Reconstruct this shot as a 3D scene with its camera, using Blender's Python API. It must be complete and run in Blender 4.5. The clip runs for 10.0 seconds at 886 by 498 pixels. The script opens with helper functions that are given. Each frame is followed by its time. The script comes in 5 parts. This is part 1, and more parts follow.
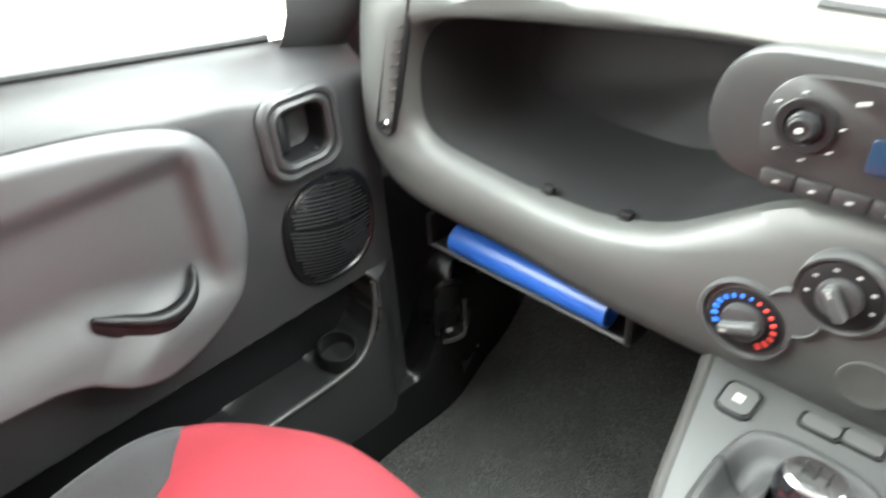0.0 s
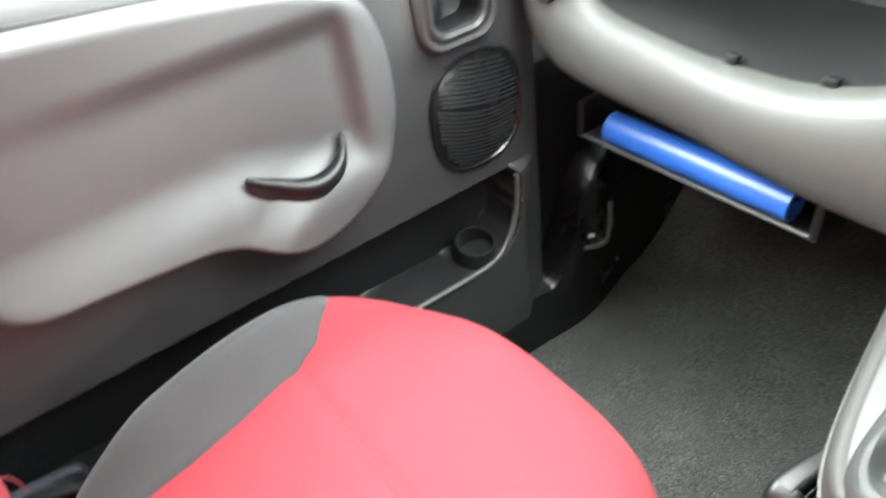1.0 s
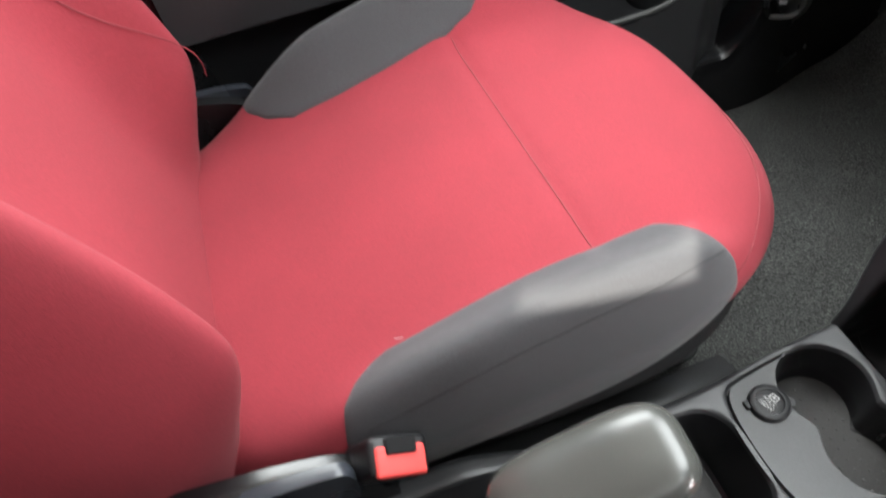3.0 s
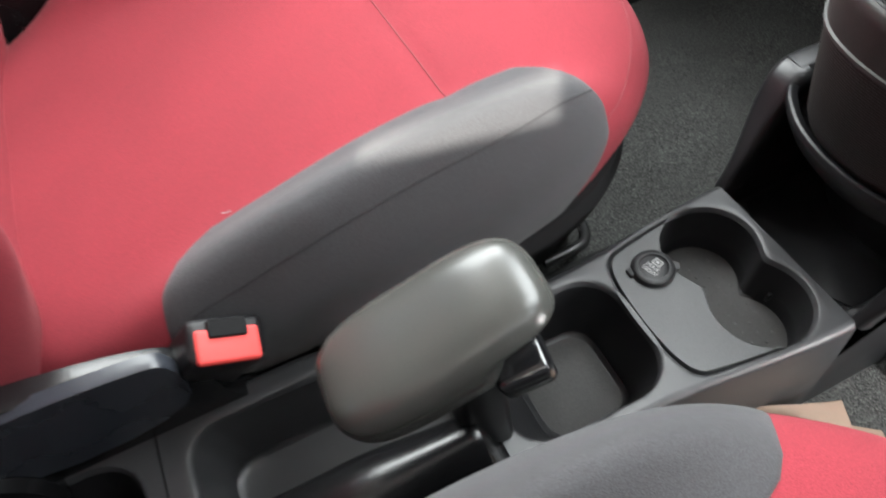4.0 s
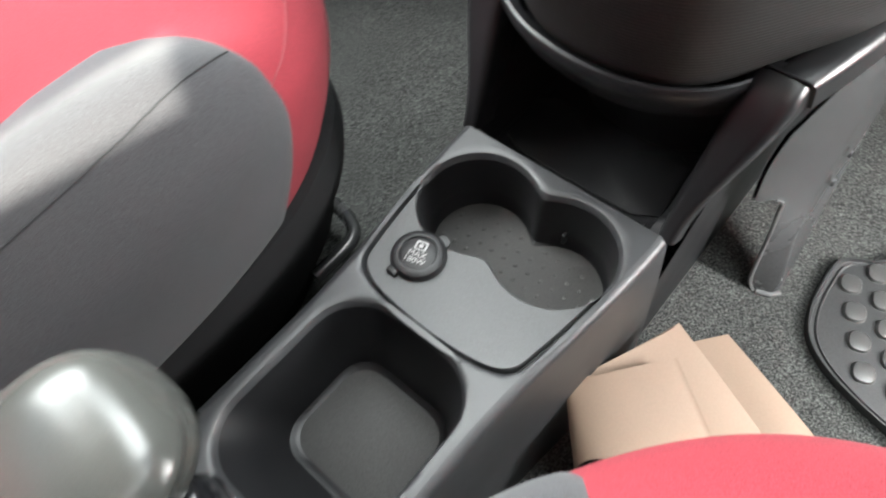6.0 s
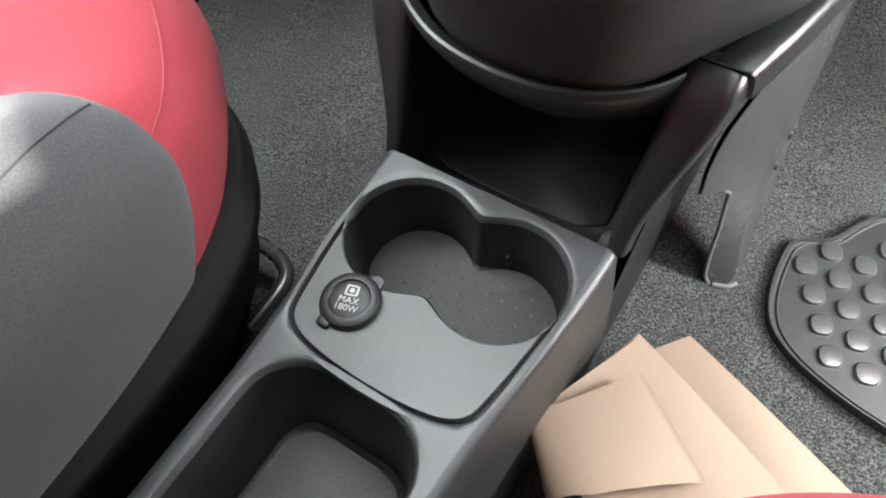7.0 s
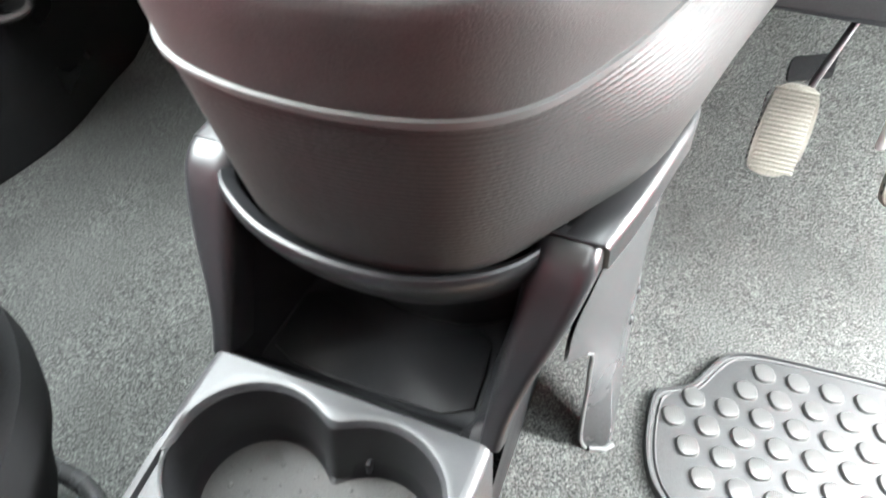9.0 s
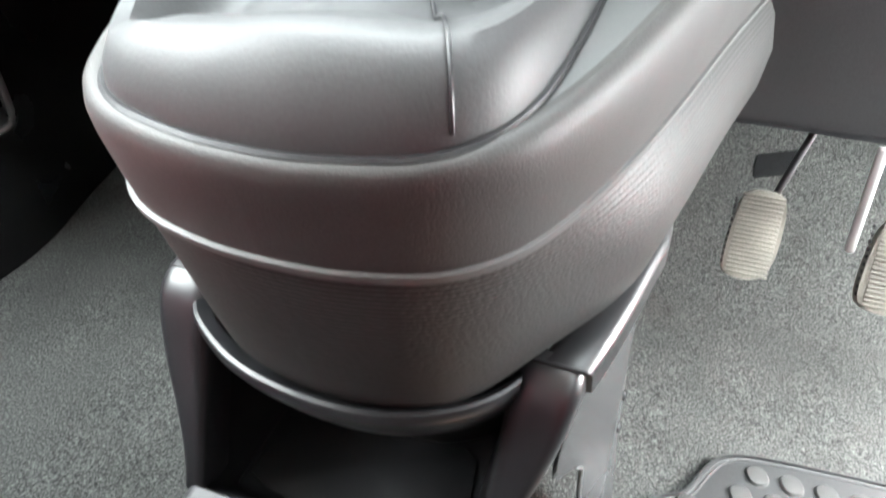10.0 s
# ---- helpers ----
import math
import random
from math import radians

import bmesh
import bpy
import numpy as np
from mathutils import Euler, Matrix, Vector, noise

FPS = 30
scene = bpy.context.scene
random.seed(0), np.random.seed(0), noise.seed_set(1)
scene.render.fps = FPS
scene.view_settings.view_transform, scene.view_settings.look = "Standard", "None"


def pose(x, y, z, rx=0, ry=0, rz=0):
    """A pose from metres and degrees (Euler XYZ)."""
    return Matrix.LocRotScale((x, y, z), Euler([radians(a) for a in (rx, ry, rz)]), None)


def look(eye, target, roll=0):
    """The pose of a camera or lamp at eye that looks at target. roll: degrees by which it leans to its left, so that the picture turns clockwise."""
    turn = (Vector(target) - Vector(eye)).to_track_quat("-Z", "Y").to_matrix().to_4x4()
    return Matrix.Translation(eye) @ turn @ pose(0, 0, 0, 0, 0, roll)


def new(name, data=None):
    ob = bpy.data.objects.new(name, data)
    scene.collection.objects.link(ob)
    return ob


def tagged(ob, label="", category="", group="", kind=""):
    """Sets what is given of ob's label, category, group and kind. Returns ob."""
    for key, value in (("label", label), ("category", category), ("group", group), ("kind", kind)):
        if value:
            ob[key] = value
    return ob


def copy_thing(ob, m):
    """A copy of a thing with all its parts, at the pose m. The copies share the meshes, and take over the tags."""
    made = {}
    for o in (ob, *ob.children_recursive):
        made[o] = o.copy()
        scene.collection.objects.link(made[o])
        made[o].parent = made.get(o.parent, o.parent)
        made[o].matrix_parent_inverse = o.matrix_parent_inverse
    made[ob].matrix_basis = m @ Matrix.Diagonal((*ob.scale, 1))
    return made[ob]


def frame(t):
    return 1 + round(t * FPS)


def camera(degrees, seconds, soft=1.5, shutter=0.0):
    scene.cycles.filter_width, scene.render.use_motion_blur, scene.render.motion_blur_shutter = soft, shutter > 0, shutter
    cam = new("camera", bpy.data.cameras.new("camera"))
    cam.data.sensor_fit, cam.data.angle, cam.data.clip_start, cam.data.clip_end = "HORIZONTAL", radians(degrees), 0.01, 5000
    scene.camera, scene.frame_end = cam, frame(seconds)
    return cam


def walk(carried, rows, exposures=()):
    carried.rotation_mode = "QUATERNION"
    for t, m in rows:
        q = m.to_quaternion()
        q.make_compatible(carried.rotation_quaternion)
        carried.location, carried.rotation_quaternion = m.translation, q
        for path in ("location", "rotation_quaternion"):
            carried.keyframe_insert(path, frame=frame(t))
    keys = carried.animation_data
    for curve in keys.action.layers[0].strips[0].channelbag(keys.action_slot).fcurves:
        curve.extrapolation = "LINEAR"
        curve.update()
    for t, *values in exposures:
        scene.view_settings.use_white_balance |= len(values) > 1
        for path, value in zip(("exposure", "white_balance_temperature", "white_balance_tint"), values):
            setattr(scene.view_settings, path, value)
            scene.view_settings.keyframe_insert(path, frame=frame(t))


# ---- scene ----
cam = camera(67.3, 10.0, soft=1.9, shutter=0.5)
PATH = [
    (0, (0.065, -0.219, 1.034), (-1.123, 0.909, -0.113), -4.0),
    (0.3, (0.04, -0.25, 0.994), (-1.186, 0.805, -0.181), -4.6),
    (0.6, (0.024, -0.275, 0.976), (-1.25, 0.676, -0.237), -7.8),
    (1, (0.032, -0.265, 0.941), (-1.309, 0.535, -0.309), -9.1),
    (1.5, (0.015, -0.279, 0.882), (-1.341, 0.171, -0.518), -8.0),
    (2, (0.019, -0.34, 0.897), (-1.266, -0.053, -0.608), -9.2),
    (2.2, (0.047, -0.357, 0.911), (-1.22, -0.088, -0.613), -9.3),
    (3.3, (0.182, -0.322, 0.779), (-1.075, -0.096, -0.76), -11.5),
    (3.5, (0.19, -0.315, 0.753), (-1.039, -0.011, -0.796), -9.9),
    (4, (0.202, -0.29, 0.71), (-0.91, 0.09, -0.909), -8.2),
    (4.5, (0.201, -0.268, 0.664), (-0.811, 0.179, -1.003), -5.3),
    (5, (0.19, -0.246, 0.63), (-0.715, 0.254, -1.082), -4.1),
    (5.5, (0.176, -0.209, 0.605), (-0.692, 0.356, -1.106), -7.4),
    (6, (0.156, -0.161, 0.587), (-0.644, 0.545, -1.105), -9.2),
    (7.3, (0.14, -0.117, 0.555), (-0.539, 0.702, -1.138), -9.6),
    (7.5, (0.138, -0.112, 0.552), (-0.522, 0.725, -1.141), -9.5),
    (8, (0.13, -0.11, 0.543), (-0.473, 0.79, -1.139), -6.7),
    (8.5, (0.126, -0.098, 0.533), (-0.442, 1.009, -1.032), -2.2),
    (9, (0.121, -0.077, 0.533), (-0.359, 1.237, -0.896), 1.4),
    (9.5, (0.121, -0.067, 0.537), (-0.355, 1.327, -0.817), 0.4),
    (10, (0.117, -0.062, 0.547), (-0.374, 1.43, -0.691), 1.1),
]
walk(cam, [(t, look(eye, aim, roll)) for t, eye, aim, roll in PATH],
     exposures=[(0.0, 3.15, 6600, 1), (0.5, 3.65, 6600, 2), (1.0, 3.65, 6600, 2), (1.5, 2.5, 6600, 5), (2.0, 2.15, 6600, 8), (3.5, 2.66, 6500, 8), (4.0, 2.55, 6500, 8), (6.0, 2.98, 6500, 6), (7.5, 3.02, 6400, 5), (8.0, 3.35, 6400, 5), (8.5, 3.65, 6400, 5), (9.0, 4.4, 6350, 5), (9.5, 4.0, 6350, 5), (10.0, 3.85, 6350, 5)])

# ---- world and light ----
world = bpy.data.worlds.new("sky")
scene.world = world
world.use_nodes = True
wn = world.node_tree
sky = wn.nodes.new("ShaderNodeTexSky")
sky.sky_type = "NISHITA"
sky.sun_disc = False
sky.sun_elevation = radians(35)
sky.sun_rotation = radians(121)
sky.air_density, sky.dust_density, sky.ozone_density = 1.0, 3.0, 1.0
pale = wn.nodes.new("ShaderNodeHueSaturation")
pale.inputs["Saturation"].default_value = 0.45
wn.links.new(sky.outputs["Color"], pale.inputs["Color"])
wn.links.new(pale.outputs["Color"], wn.nodes["Background"].inputs["Color"])
wn.nodes["Background"].inputs["Strength"].default_value = 0.10
sun_data = bpy.data.lights.new("sun", "SUN")
sun_data.energy, sun_data.angle, sun_data.color = 5.0, radians(0.6), (1.0, 0.96, 0.88)
sun = new("sun", sun_data)
sun.matrix_world = look((0.857, -0.515, 0.70), (0, 0, 0))



def area_lamp(name, at, towards, width, height, power, colour):
    """Sky light in a glazed or open part of the body, or added fill."""
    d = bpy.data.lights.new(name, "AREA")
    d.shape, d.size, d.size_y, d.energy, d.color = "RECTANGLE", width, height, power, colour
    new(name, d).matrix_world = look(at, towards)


area_lamp("windscreen_light", (-0.10, 0.44, 1.15), (-0.1, -0.1, 0.45), 0.95, 0.75, 6.5, (0.95, 0.99, 1.0))
area_lamp("passenger_window_light", (-0.77, -0.02, 1.0), (-0.1, 0.03, 0.62), 0.85, 0.46, 4.4, (0.97, 0.99, 1.0))
area_lamp("doorway_light", (0.69, 0.47, 0.44), (0.22, 0.62, 0.0), 0.22, 0.5, 6.6, (0.97, 0.99, 1.0))
# No opening here: fill lamp added in front of the closed driver's wall.
area_lamp("driver_side_fill", (0.66, -0.12, 1.03), (0.0, -0.2, 0.3), 0.8, 0.28, 1.2, (0.95, 0.98, 1.0))

# ---- materials ----
def mat(name, colour, rough=0.5, metal=0.0, grain=0.0, grain_size=900.0, vary=0.12, vary_size=9.0,
        spec=0.5, sheen=0.0, coat=0.0):
    """A surface with colour drift at a large scale, fine grain in colour and relief."""
    m = bpy.data.materials.new(name)
    m.use_nodes = True
    nt = m.node_tree
    b = nt.nodes["Principled BSDF"]
    b.inputs["Roughness"].default_value = rough
    b.inputs["Metallic"].default_value = metal
    b.inputs["Specular IOR Level"].default_value = spec
    if sheen:
        b.inputs["Sheen Weight"].default_value = sheen
        b.inputs["Sheen Roughness"].default_value = 0.5
    if coat:
        b.inputs["Coat Weight"].default_value = coat
    tc = nt.nodes.new("ShaderNodeTexCoord")
    n1 = nt.nodes.new("ShaderNodeTexNoise")
    n1.inputs["Scale"].default_value, n1.inputs["Detail"].default_value = vary_size, 5
    n2 = nt.nodes.new("ShaderNodeTexNoise")
    n2.inputs["Scale"].default_value, n2.inputs["Detail"].default_value = grain_size, 2
    nt.links.new(tc.outputs["Object"], n1.inputs["Vector"])
    nt.links.new(tc.outputs["Object"], n2.inputs["Vector"])
    r1 = nt.nodes.new("ShaderNodeMapRange")
    for k, v in zip(("From Min", "From Max", "To Min", "To Max"), (0.3, 0.7, 1 - vary, 1 + vary)):
        r1.inputs[k].default_value = v
    nt.links.new(n1.outputs["Fac"], r1.inputs["Value"])
    r2 = nt.nodes.new("ShaderNodeMapRange")
    g = min(0.6, grain * 0.8)
    for k, v in zip(("From Min", "From Max", "To Min", "To Max"), (0.3, 0.7, 1 - g, 1 + g)):
        r2.inputs[k].default_value = v
    nt.links.new(n2.outputs["Fac"], r2.inputs["Value"])
    mul = nt.nodes.new("ShaderNodeMath")
    mul.operation = "MULTIPLY"
    nt.links.new(r1.outputs["Result"], mul.inputs[0])
    nt.links.new(r2.outputs["Result"], mul.inputs[1])
    vm = nt.nodes.new("ShaderNodeVectorMath")
    vm.operation = "SCALE"
    vm.inputs[0].default_value = colour[:3]
    nt.links.new(mul.outputs[0], vm.inputs["Scale"])
    nt.links.new(vm.outputs["Vector"], b.inputs["Base Color"])
    rr = nt.nodes.new("ShaderNodeMapRange")
    for k, v in zip(("From Min", "From Max", "To Min", "To Max"), (0.3, 0.7, max(0.02, rough - 0.4 * vary), min(1, rough + 0.5 * vary))):
        rr.inputs[k].default_value = v
    nt.links.new(n1.outputs["Fac"], rr.inputs["Value"])
    nt.links.new(rr.outputs["Result"], b.inputs["Roughness"])
    if grain > 0:
        bp = nt.nodes.new("ShaderNodeBump")
        bp.inputs["Strength"].default_value = min(1.0, grain)
        bp.inputs["Distance"].default_value = 0.0006
        nt.links.new(n2.outputs["Fac"], bp.inputs["Height"])
        nt.links.new(bp.outputs["Normal"], b.inputs["Normal"])
    return m


M = {
    "console": mat("console plastic", (0.026, 0.0265, 0.028), 0.39, grain=0.3, grain_size=1400),
    "inlay": mat("inlay plastic", (0.044, 0.0455, 0.0465), 0.48, grain=0.3, grain_size=1600),
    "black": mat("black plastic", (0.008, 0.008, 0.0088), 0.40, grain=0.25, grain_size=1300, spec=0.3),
    "pod": mat("pod plastic", (0.028, 0.027, 0.026), 0.55, grain=0.25, grain_size=1100, spec=0.27),
    "satin": mat("satin black plastic", (0.009, 0.009, 0.010), 0.36, grain=0.15, grain_size=1200),
    "pod_top": mat("pod rim plastic", (0.043, 0.044, 0.044), 0.45, grain=0.15, grain_size=1200, vary=0.06),
    "seam": mat("seam thread", (0.008, 0.008, 0.009), 0.8, vary=0.05),
    "dash": mat("dash panel plastic", (0.047, 0.048, 0.0468), 0.42, grain=0.15, grain_size=1500, vary=0.05),
    "bin": mat("bin plastic", (0.013, 0.013, 0.0138), 0.6, grain=0.3, grain_size=1100, spec=0.25),
    "face": mat("radio plastic", (0.014, 0.0145, 0.015), 0.42, grain=0.2, grain_size=1600),
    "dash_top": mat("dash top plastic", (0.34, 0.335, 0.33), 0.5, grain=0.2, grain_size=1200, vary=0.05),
    "door": mat("door plastic", (0.027, 0.027, 0.0285), 0.38, grain=0.3, grain_size=1100),
    "insert": mat("door insert vinyl", (0.056, 0.0555, 0.058), 0.45, grain=0.2, grain_size=1300, vary=0.05),
    "sill": mat("sill plastic", (0.006, 0.006, 0.0065), 0.24, grain=0.2, grain_size=1000),
    "red": mat("red seat cloth", (0.185, 0.0225, 0.031), 0.85, grain=0.35, grain_size=1500, vary=0.07, spec=0.15, sheen=0.03),
    "grey": mat("grey seat cloth", (0.027, 0.0265, 0.029), 0.72, grain=0.7, grain_size=1500, vary=0.1, spec=0.35, sheen=0.15),
    "skirt": mat("black cloth", (0.009, 0.009, 0.0095), 0.9, grain=0.5, grain_size=1500, spec=0.15),
    "rubber": mat("rubber mat", (0.024, 0.0245, 0.025), 0.5, grain=0.5, grain_size=900),
    "liner": mat("cup liner rubber", (0.034, 0.033, 0.032), 0.75, grain=0.5, grain_size=1200),
    "grip": mat("grip plastic", (0.042, 0.043, 0.0395), 0.25, grain=0.08, grain_size=1800, vary=0.02),
    "gloss": mat("gloss black", (0.008, 0.008, 0.009), 0.08, coat=0.6, vary=0.02),
    "chrome": mat("bright metal", (0.75, 0.75, 0.76), 0.18, metal=1.0, vary=0.04),
    "steel": mat("painted bracket", (0.065, 0.065, 0.066), 0.24, metal=0.4, grain=0.2, grain_size=600),
    "edge": mat("lit-toned bracket edge", (0.11, 0.11, 0.109), 0.35, grain=0.1, grain_size=800, vary=0.06),
    "pedal": mat("pedal rubber", (0.15, 0.142, 0.12), 0.6, grain=0.3, grain_size=900, vary=0.2, vary_size=30),
    "paper": mat("kraft paper", (0.25, 0.172, 0.122), 0.7, grain=0.04, grain_size=500, vary=0.05, vary_size=10),
    "blue": mat("blue plastic sheet", (0.016, 0.07, 0.29), 0.35, grain=0.05, grain_size=300, vary=0.05),
    "buckle": mat("red buckle plastic", (0.58, 0.055, 0.05), 0.6, vary=0.03, spec=0.3),
    "trim": mat("pale trim plastic", (0.05, 0.05, 0.049), 0.5, vary=0.05),
    # Bluish colour stands in for sky reflected in the dark plastic.
    "cover": mat("seat side cover plastic", (0.022, 0.025, 0.031), 0.3, grain=0.2, grain_size=1000),
    "light": mat("light grey plastic", (0.4, 0.4, 0.395), 0.4, vary=0.05),
    "thread": mat("dark red thread", (0.15, 0.017, 0.023), 0.8, vary=0.05),
    "white": mat("white print", (0.3, 0.3, 0.3), 0.6, vary=0.02),
    "bluemark": mat("blue print", (0.02, 0.16, 0.75), 0.5, vary=0.02),
    "redmark": mat("red print", (0.7, 0.05, 0.04), 0.5, vary=0.02),
    "leather": mat("gaiter leatherette", (0.026, 0.0265, 0.027), 0.52, grain=0.14, grain_size=700, vary=0.06, spec=0.3),
    "body_red": mat("red car paint", (0.5, 0.015, 0.02), 0.25, coat=0.7, vary=0.03),
    "headliner": mat("headliner cloth", (0.5, 0.49, 0.47), 0.9, grain=0.4, grain_size=500, vary=0.05),
    "ground": mat("pale concrete", (0.5, 0.49, 0.47), 0.9, grain=0.5, grain_size=40, vary=0.15, vary_size=1.5),
    "facade": mat("pale render", (0.75, 0.74, 0.72), 0.9, grain=0.2, grain_size=30, vary=0.08, vary_size=1.0),
    "lcd": mat("display", (0.01, 0.02, 0.04), 0.12, vary=0.02),
}


def carpet_mat():
    """Short cut pile: dark fibres with pale ends, a little trodden in patches."""
    m = mat("carpet pile", (0.0485, 0.0495, 0.048), 0.95, grain=0.6, grain_size=1500, vary=0.14, vary_size=14, spec=0.12)
    nt = m.node_tree
    b = nt.nodes["Principled BSDF"]
    tc = nt.nodes.new("ShaderNodeTexCoord")
    n = nt.nodes.new("ShaderNodeTexNoise")
    n.inputs["Scale"].default_value, n.inputs["Detail"].default_value, n.inputs["Roughness"].default_value = 480, 4, 0.8
    nt.links.new(tc.outputs["Object"], n.inputs["Vector"])
    r = nt.nodes.new("ShaderNodeValToRGB")
    r.color_ramp.elements[0].position, r.color_ramp.elements[1].position = 0.44, 0.70
    r.color_ramp.elements[0].color, r.color_ramp.elements[1].color = (0.38, 0.38, 0.38, 1), (3.1, 3.1, 3.05, 1)
    nt.links.new(n.outputs["Fac"], r.inputs["Fac"])
    old = b.inputs["Base Color"].links[0].from_socket
    mx = nt.nodes.new("ShaderNodeMix")
    mx.data_type, mx.blend_type = "RGBA", "MULTIPLY"
    mx.inputs["Factor"].default_value = 1.0
    nt.links.new(old, mx.inputs["A"])
    nt.links.new(r.outputs["Color"], mx.inputs["B"])
    nt.links.new(mx.outputs["Result"], b.inputs["Base Color"])
    bump = [q for q in nt.nodes if q.type == "BUMP"][0]
    bump.inputs["Distance"].default_value = 0.0012
    nt.links.new(n.outputs["Fac"], bump.inputs["Height"])
    return m


def knit_mat():
    """Dark plastic moulded with rows of small dashes, like knitting."""
    m = mat("knit-grained plastic", (0.017, 0.0163, 0.0156), 0.52, grain=0.3, grain_size=1200, spec=0.3)
    nt = m.node_tree

    def math_node(op, a, b=None):
        q = nt.nodes.new("ShaderNodeMath")
        q.operation = op
        for k, s in enumerate((a, b)):
            if isinstance(s, (int, float)):
                q.inputs[k].default_value = s
            elif s is not None:
                nt.links.new(s, q.inputs[k])
        return q.outputs[0]

    tc = nt.nodes.new("ShaderNodeTexCoord")
    xyz = nt.nodes.new("ShaderNodeSeparateXYZ")
    nt.links.new(tc.outputs["Object"], xyz.inputs["Vector"])
    side = math_node("ABSOLUTE", math_node("SUBTRACT", xyz.outputs["X"], 0.012))
    along = math_node("ADD", side, math_node("MULTIPLY", xyz.outputs["Y"], 0.9))
    at = nt.nodes.new("ShaderNodeCombineXYZ")
    nt.links.new(math_node("MULTIPLY", along, 300.0), at.inputs["X"])
    nt.links.new(math_node("MULTIPLY", xyz.outputs["Z"], 370.0), at.inputs["Y"])
    stitch = nt.nodes.new("ShaderNodeTexNoise")
    stitch.noise_dimensions = "2D"
    stitch.inputs["Scale"].default_value, stitch.inputs["Detail"].default_value = 1.0, 1.0
    nt.links.new(at.outputs["Vector"], stitch.inputs["Vector"])
    rows = math_node("SINE", math_node("MULTIPLY", xyz.outputs["Z"], 2.0 * math.pi / 0.0027))
    height = math_node("MULTIPLY", math_node("ADD", rows, 1.3), stitch.outputs["Fac"])
    bump = [q for q in nt.nodes if q.type == "BUMP"][0]
    bump.inputs["Strength"].default_value = 0.28
    nt.links.new(height, bump.inputs["Height"])
    return m


def stud_mat():
    """Rubber with a fine moulded rib."""
    m = mat("ribbed rubber stud", (0.06, 0.06, 0.059), 0.3, grain=0.4, grain_size=1500)
    nt = m.node_tree
    tc = nt.nodes.new("ShaderNodeTexCoord")
    ribs = nt.nodes.new("ShaderNodeTexWave")
    ribs.wave_type, ribs.bands_direction = "BANDS", "X"
    ribs.inputs["Scale"].default_value, ribs.inputs["Distortion"].default_value = 190.0, 0.4
    nt.links.new(tc.outputs["Object"], ribs.inputs["Vector"])
    bump = [q for q in nt.nodes if q.type == "BUMP"][0]
    bump.inputs["Strength"].default_value = 0.35
    nt.links.new(ribs.outputs["Fac"], bump.inputs["Height"])
    return m


M["knit"] = knit_mat()
M["nub"] = stud_mat()
M["carpet"] = carpet_mat()
glass = bpy.data.materials.new("window glass")
glass.use_nodes = True
gb = glass.node_tree.nodes["Principled BSDF"]
gb.inputs["Base Color"].default_value = (0.95, 0.98, 0.96, 1)
gb.inputs["Roughness"].default_value = 0.0
gb.inputs["IOR"].default_value = 1.05
gb.inputs["Transmission Weight"].default_value = 1.0
M["glass"] = glass


# ---- building helpers ----
def thing(name, at, label, category, group="", kind=""):
    ob = new(name)
    ob.empty_display_size = 0.05
    ob.location = at
    return tagged(ob, label, category, group, kind)


def raw(name, verts, faces, material, parent=None, label="", angle=38):
    """One mesh object from vertices in world places, under its thing or part."""
    me = bpy.data.meshes.new(name)
    me.from_pydata([tuple(map(float, v)) for v in verts], [], [tuple(int(i) for i in f) for f in faces])
    me.validate()
    bm = bmesh.new()
    bm.from_mesh(me)
    bmesh.ops.recalc_face_normals(bm, faces=bm.faces)
    bm.to_mesh(me)
    bm.free()
    me.materials.append(M[material])
    me.polygons.foreach_set("use_smooth", [True] * len(me.polygons))
    me.set_sharp_from_angle(angle=radians(angle))
    ob = new(name, me)
    attach(ob, parent)
    if label:
        ob["label"] = label
    return ob


def attach(ob, parent):
    if parent is None:
        return
    ob.parent = parent
    ob.matrix_parent_inverse = Matrix.Translation(-parent.location)


def join(*pieces):
    vs, fs = [], []
    for v, f in pieces:
        k = len(vs)
        vs += [tuple(p) for p in v]
        fs += [tuple(i + k for i in q) for q in f]
    return vs, fs


def loft(rings, cap_first=False, cap_last=False, closed=True):
    """Quads between rings with the same number of points."""
    rings = [np.asarray(r, float) for r in rings]
    n = len(rings[0])
    vs = [tuple(p) for r in rings for p in r]
    fs = []
    for k in range(len(rings) - 1):
        a, b = k * n, (k + 1) * n
        for i in range(n if closed else n - 1):
            j = (i + 1) % n
            fs.append((a + i, a + j, b + j, b + i))
    for flag, k in ((cap_first, 0), (cap_last, len(rings) - 1)):
        if flag:
            vs.append(tuple(rings[k].mean(axis=0)))
            c = len(vs) - 1
            for i in range(n):
                fs.append((k * n + i, k * n + (i + 1) % n, c))
    return vs, fs


def sheet(nu, nv, fn):
    """A grid of quads from fn(u, v), u and v in 0..1."""
    vs = [fn(i / (nu - 1), j / (nv - 1)) for j in range(nv) for i in range(nu)]
    fs = [(j * nu + i, j * nu + i + 1, (j + 1) * nu + i + 1, (j + 1) * nu + i) for j in range(nv - 1) for i in range(nu - 1)]
    return vs, fs


